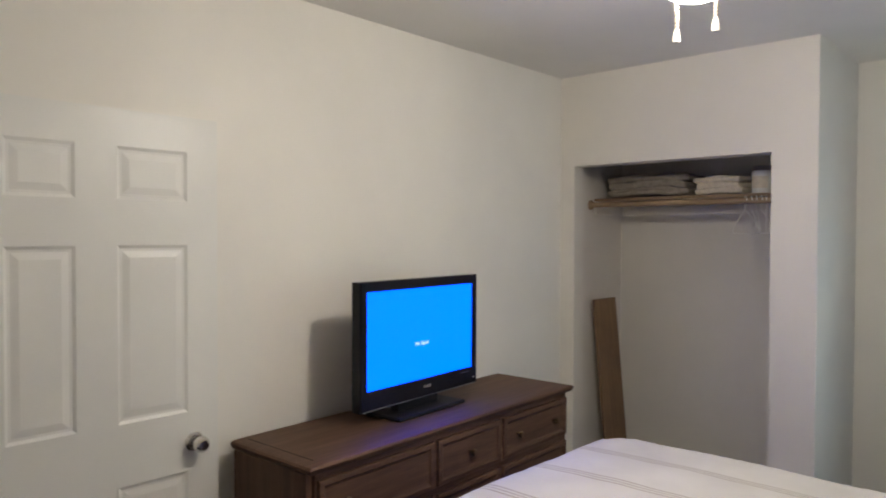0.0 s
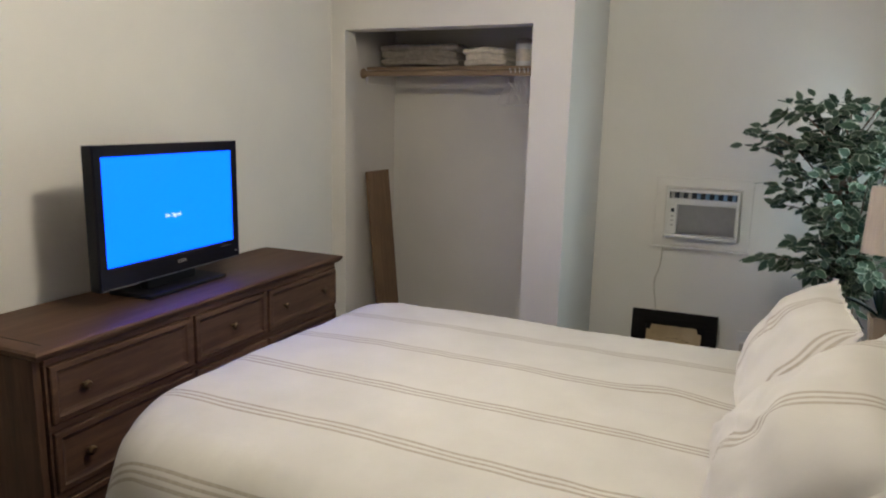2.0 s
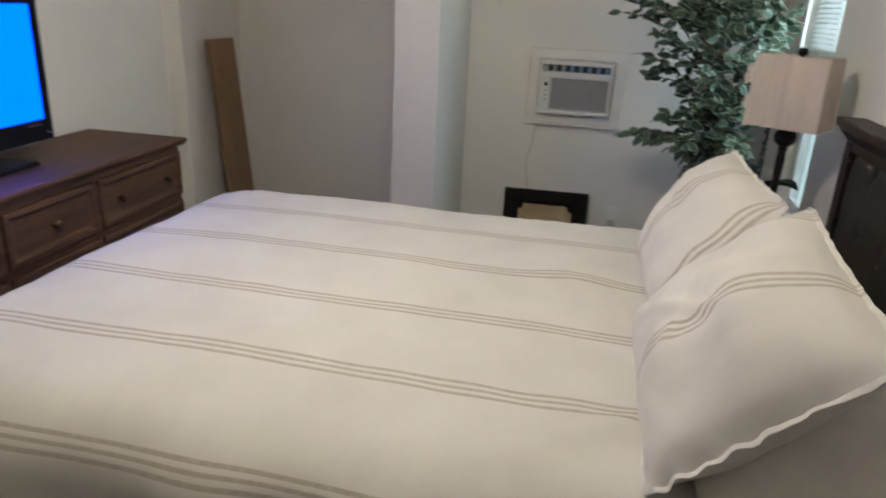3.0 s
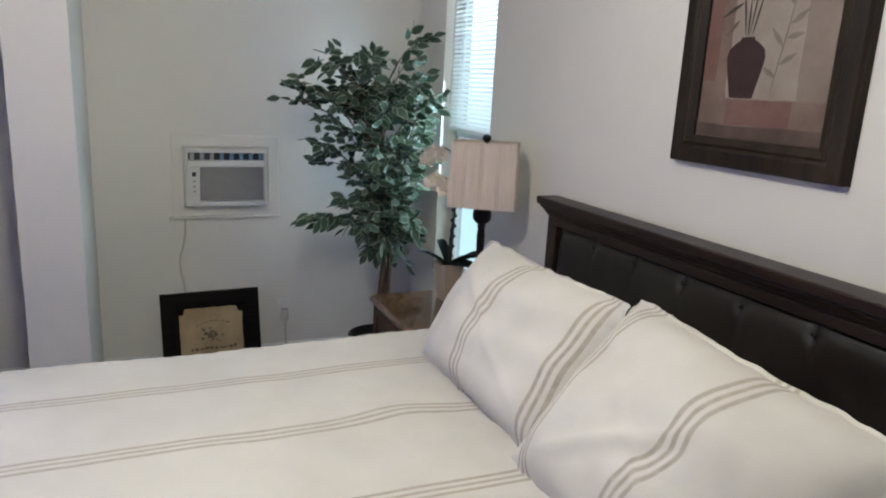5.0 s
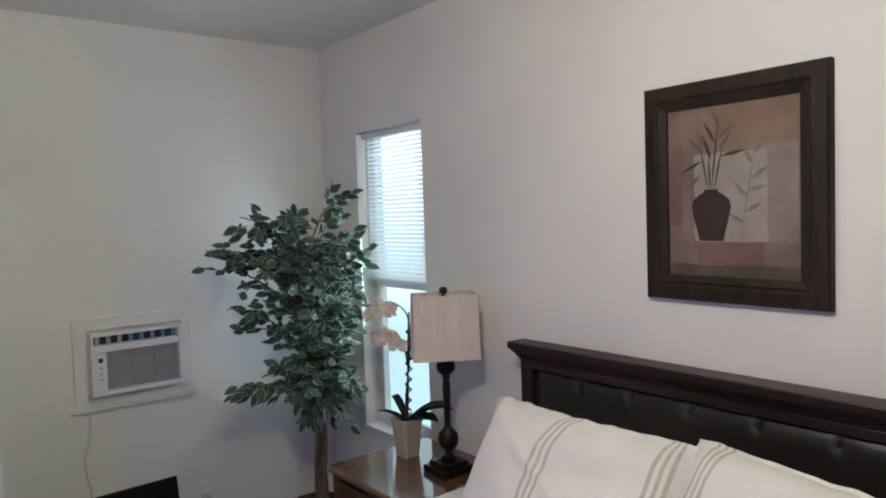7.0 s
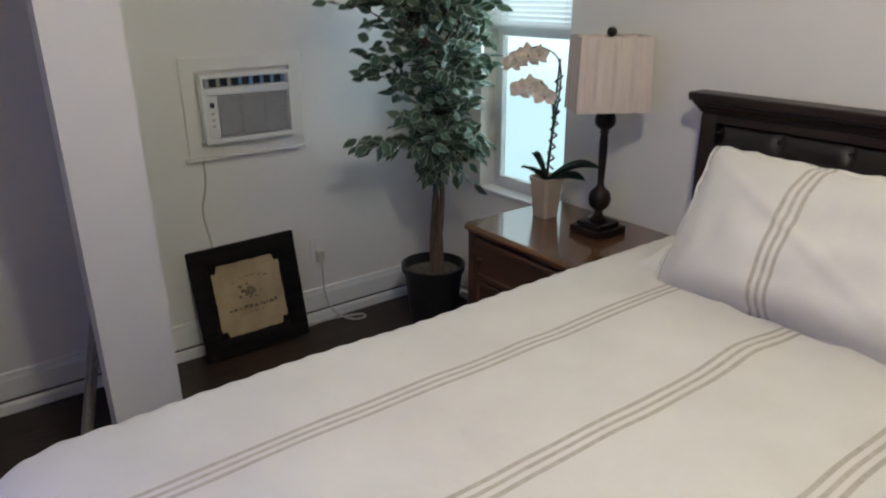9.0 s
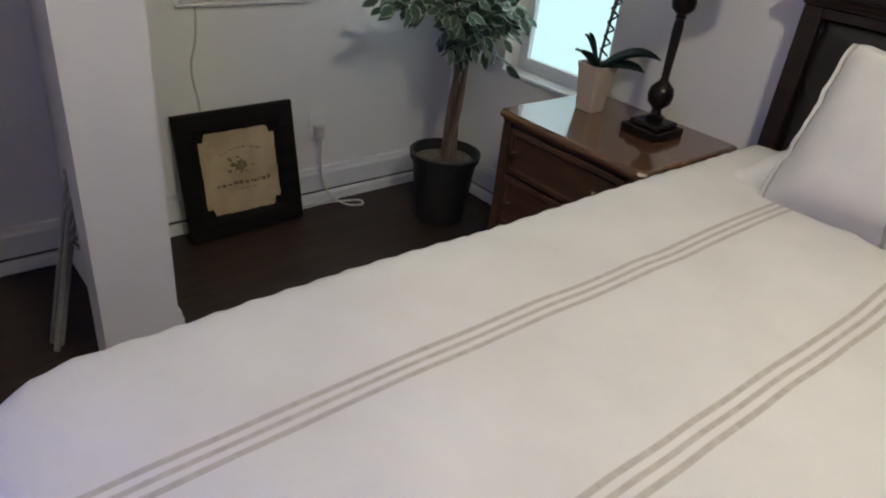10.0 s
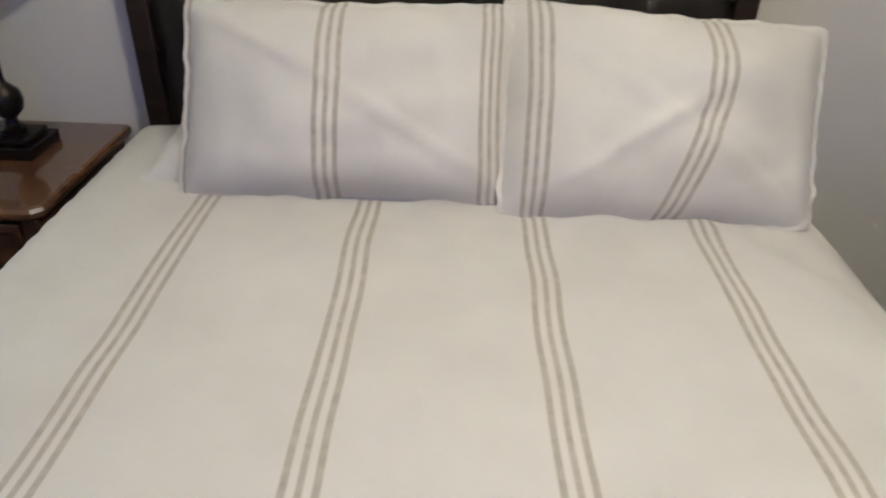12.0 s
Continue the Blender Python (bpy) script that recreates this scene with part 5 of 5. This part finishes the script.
# ---- framed sign on the floor ----
def sign():
    root = empty("framed_sign", pose(0, 0, 0), "black framed parchment sign leaning on the wall", "picture frame")
    w, h = 0.476, 0.494
    lean = math.asin(0.085 / h)
    root.matrix_basis = pose(1.908, 4.285, 0.007, -math.degrees(lean), -1.2, -0.6)
    fr = part("frame", sweep_frame([(0, 0), (0, 0.022), (0.008, 0.028), (0.062, 0.028), (0.072, 0.020), (0.080, 0.016), (0.080, 0)], w, h), BLACKW, root, "broad worn black wooden frame")
    fr.matrix_basis = pose(0, 0, h / 2)
    part("backing", box(-w / 2 + 0.07, w / 2 - 0.07, -0.008, -0.002, 0.07, h - 0.07), BLACKW, root)
    rnd = random.Random(5)
    pts = []
    a, c = w / 2 - 0.085, h / 2 - 0.085
    base = [(-a + 0.03, -c), (a - 0.03, -c), (a - 0.02, -c + 0.03), (a, -c + 0.03), (a, c - 0.03), (a - 0.02, c - 0.028), (a - 0.03, c), (-a + 0.03, c), (-a + 0.02, c - 0.03), (-a, c - 0.03), (-a, -c + 0.03), (-a + 0.02, -c + 0.028)]
    for k in range(len(base)):
        p, q = base[k], base[(k + 1) % len(base)]
        n = max(1, int(math.hypot(q[0] - p[0], q[1] - p[1]) / 0.02))
        for i in range(n):
            t = i / n
            pts.append((p[0] + (q[0] - p[0]) * t + rnd.uniform(-0.002, 0.002), h / 2 + p[1] + (q[1] - p[1]) * t + rnd.uniform(-0.002, 0.002)))
    sheet = part("parchment", extrude_outline(pts, -0.002, "y", -0.0085), PARCH, root, "torn-edged tan parchment")
    ink = bmesh.new()
    for k in range(60):
        x, z = rnd.gauss(0, 0.020), h / 2 + 0.022 + rnd.gauss(0, 0.015)
        s = rnd.uniform(0.002, 0.007)
        box(x - s, x + s, -0.0115, -0.0108, z - s * 0.6, z + s * 0.6, bm=ink)
    part("crest", ink, INK, sheet, "small dark printed crest")
    for row, (z, x0, x1, hh) in enumerate(((h / 2 + 0.072, -0.075, 0.085, 0.004), (h / 2 - 0.052, -0.105, 0.115, 0.013), (h / 2 - 0.072, -0.06, 0.06, 0.002))):
        x, wr = x0, bmesh.new()
        while x < x1:
            l = rnd.uniform(0.006, 0.02)
            arc = 0.02 * (1 - ((x - (x0 + x1) / 2) / (x1 - x0) * 2) ** 2) if row == 0 else 0
            box(x, x + l, -0.0115, -0.0108, z + arc + rnd.uniform(-0.002, 0.002), z + arc + hh * rnd.uniform(0.6, 1.4), bm=wr)
            x += l + rnd.uniform(0.003, 0.008)
        part("lettering", wr, INK, sheet, "faded unreadable lettering")


sign()


# ---- painting over the bed ----
def painting():
    root = empty("painting", pose(XE - 0.001, 2.079, 1.717, 0, 0, -90), "framed still life of a dark vase with bamboo leaves", "painting")
    w, h = 0.535, 0.628
    part("frame", sweep_frame([(0, 0), (0, 0.024), (0.006, 0.032), (0.040, 0.036), (0.048, 0.028), (0.054, 0.032), (0.066, 0.026), (0.074, 0.022), (0.074, 0)], w, h), FRAMEW, root, "stepped dark walnut frame")
    ground = canvas("mottled tan and grey paint", (0.120, 0.080, 0.064), (0.225, 0.162, 0.130), 7)
    pale = canvas("pale grey paint", (0.215, 0.178, 0.150), (0.330, 0.280, 0.240), 8)
    rust = canvas("dusky red paint", (0.125, 0.062, 0.052), (0.200, 0.120, 0.100), 9)
    darkb = canvas("dark brown paint", (0.060, 0.040, 0.034), (0.125, 0.088, 0.072), 9)
    tan = canvas("warm tan paint", (0.150, 0.092, 0.064), (0.235, 0.160, 0.118), 8)
    plum = canvas("dark plum paint", (0.024, 0.012, 0.012), (0.050, 0.026, 0.025), 10)
    olive = canvas("dark olive paint", (0.030, 0.024, 0.018), (0.065, 0.052, 0.040), 20)
    faded = canvas("faded olive paint", (0.085, 0.064, 0.048), (0.135, 0.104, 0.080), 20)
    ghost = canvas("faint grey paint", (0.165, 0.128, 0.106), (0.250, 0.200, 0.168), 8)
    haze = canvas("grey shadow leaf paint", (0.150, 0.122, 0.102), (0.205, 0.172, 0.146), 14)
    iw, ih = w / 2 - 0.073, h / 2 - 0.073
    cv = part("canvas", box(-iw, iw, -0.013, -0.003, -ih, ih), ground, root, "painted canvas")

    def block(name, x0, x1, z0, z1, mat, lift, seed):
        rnd = random.Random(seed)
        pts = []
        for (ax, az), (bx, bz) in (((x0, z0), (x1, z0)), ((x1, z0), (x1, z1)), ((x1, z1), (x0, z1)), ((x0, z1), (x0, z0))):
            for i in range(8):
                pts.append((ax + (bx - ax) * i / 8 + rnd.uniform(-0.0025, 0.0025), az + (bz - az) * i / 8 + rnd.uniform(-0.0025, 0.0025)))
        pts = [(min(max(a, -iw + 0.001), iw - 0.001), min(max(c, -ih + 0.001), ih - 0.001)) for a, c in pts]
        return part(name, extrude_outline(pts, -0.0004, "y", -0.0131 - lift), mat, cv)
    block("paint_field", -0.09, iw, 0.085, ih, tan, 0.0002, 1)
    block("paint_field", -0.11, 0.105, -0.142, 0.106, pale, 0.0008, 2)
    block("paint_field", 0.06, 0.185, -0.142, 0.12, ghost, 0.0006, 3)
    block("paint_field", -0.10, 0.095, -0.205, -0.144, rust, 0.0010, 4)
    block("paint_field", -iw, iw, -ih, -0.207, darkb, 0.0008, 5)
    block("paint_field", -iw, -0.15, -0.10, 0.14, rust, 0.0004, 6)
    vz, vx = -0.140, -0.058
    prof = [(0.036, 0.0), (0.044, 0.030), (0.055, 0.072), (0.060, 0.097), (0.055, 0.117), (0.036, 0.132), (0.021, 0.139), (0.021, 0.146)]
    pts = [(vx + r, vz + z) for r, z in prof] + [(vx - r, vz + z) for r, z in prof[::-1]]
    part("painted_vase", extrude_outline(pts, -0.0005, "y", -0.0145), plum, cv)

    def sprig(x, z, ang, ln, wd, mat, lift):
        d, s = (math.cos(ang), math.sin(ang)), (-math.sin(ang), math.cos(ang))
        pts = []
        for t, q in ((0, 0.08), (0.25, 0.8), (0.5, 1), (0.8, 0.5), (1, 0)):
            pts.append((x + d[0] * ln * t + s[0] * wd * q, z + d[1] * ln * t + s[1] * wd * q))
        for t, q in ((0.8, 0.5), (0.5, 1), (0.25, 0.8), (0, 0.08)):
            pts.append((x + d[0] * ln * t - s[0] * wd * q, z + d[1] * ln * t - s[1] * wd * q))
        part("painted_leaf", extrude_outline(pts, -0.0004, "y", lift), mat, cv)

    for x, z, lean, ln in ((-0.066, 0.055, 1.75, 0.15), (-0.056, 0.055, 1.45, 0.21), (-0.048, 0.055, 1.35, 0.13), (-0.060, 0.055, 1.60, 0.10)):
        sprig(x, z - 0.05, lean, ln, 0.0028, olive, -0.0152)
    for x, z, a, ln in ((-0.085, 0.165, 2.3, 0.06), (-0.085, 0.14, 3.6, 0.075), (-0.072, 0.175, 2.0, 0.05), (-0.04, 0.185, 2.1, 0.075), (-0.035, 0.20, 0.6, 0.065), (-0.03, 0.23, 2.0, 0.06), (-0.028, 0.15, 0.15, 0.08), (-0.03, 0.17, 0.9, 0.06), (-0.055, 0.14, 1.9, 0.075), (-0.09, 0.10, 3.9, 0.06)):
        sprig(x, z - 0.052, a, ln, 0.0052, faded if ln < 0.066 else olive, -0.0157)
    sprig(0.030, -0.13, 1.40, 0.26, 0.002, haze, -0.0152)
    for x, z, a, ln in ((0.062, 0.03, 0.6, 0.06), (0.050, -0.02, 2.3, 0.06), (0.066, 0.07, 2.1, 0.05), (0.044, -0.06, 0.5, 0.055), (0.056, 0.0, 0.2, 0.05), (0.040, -0.09, 2.6, 0.05), (0.070, 0.10, 0.9, 0.045)):
        sprig(x, z, a, ln, 0.0065, haze, -0.0157)


painting()
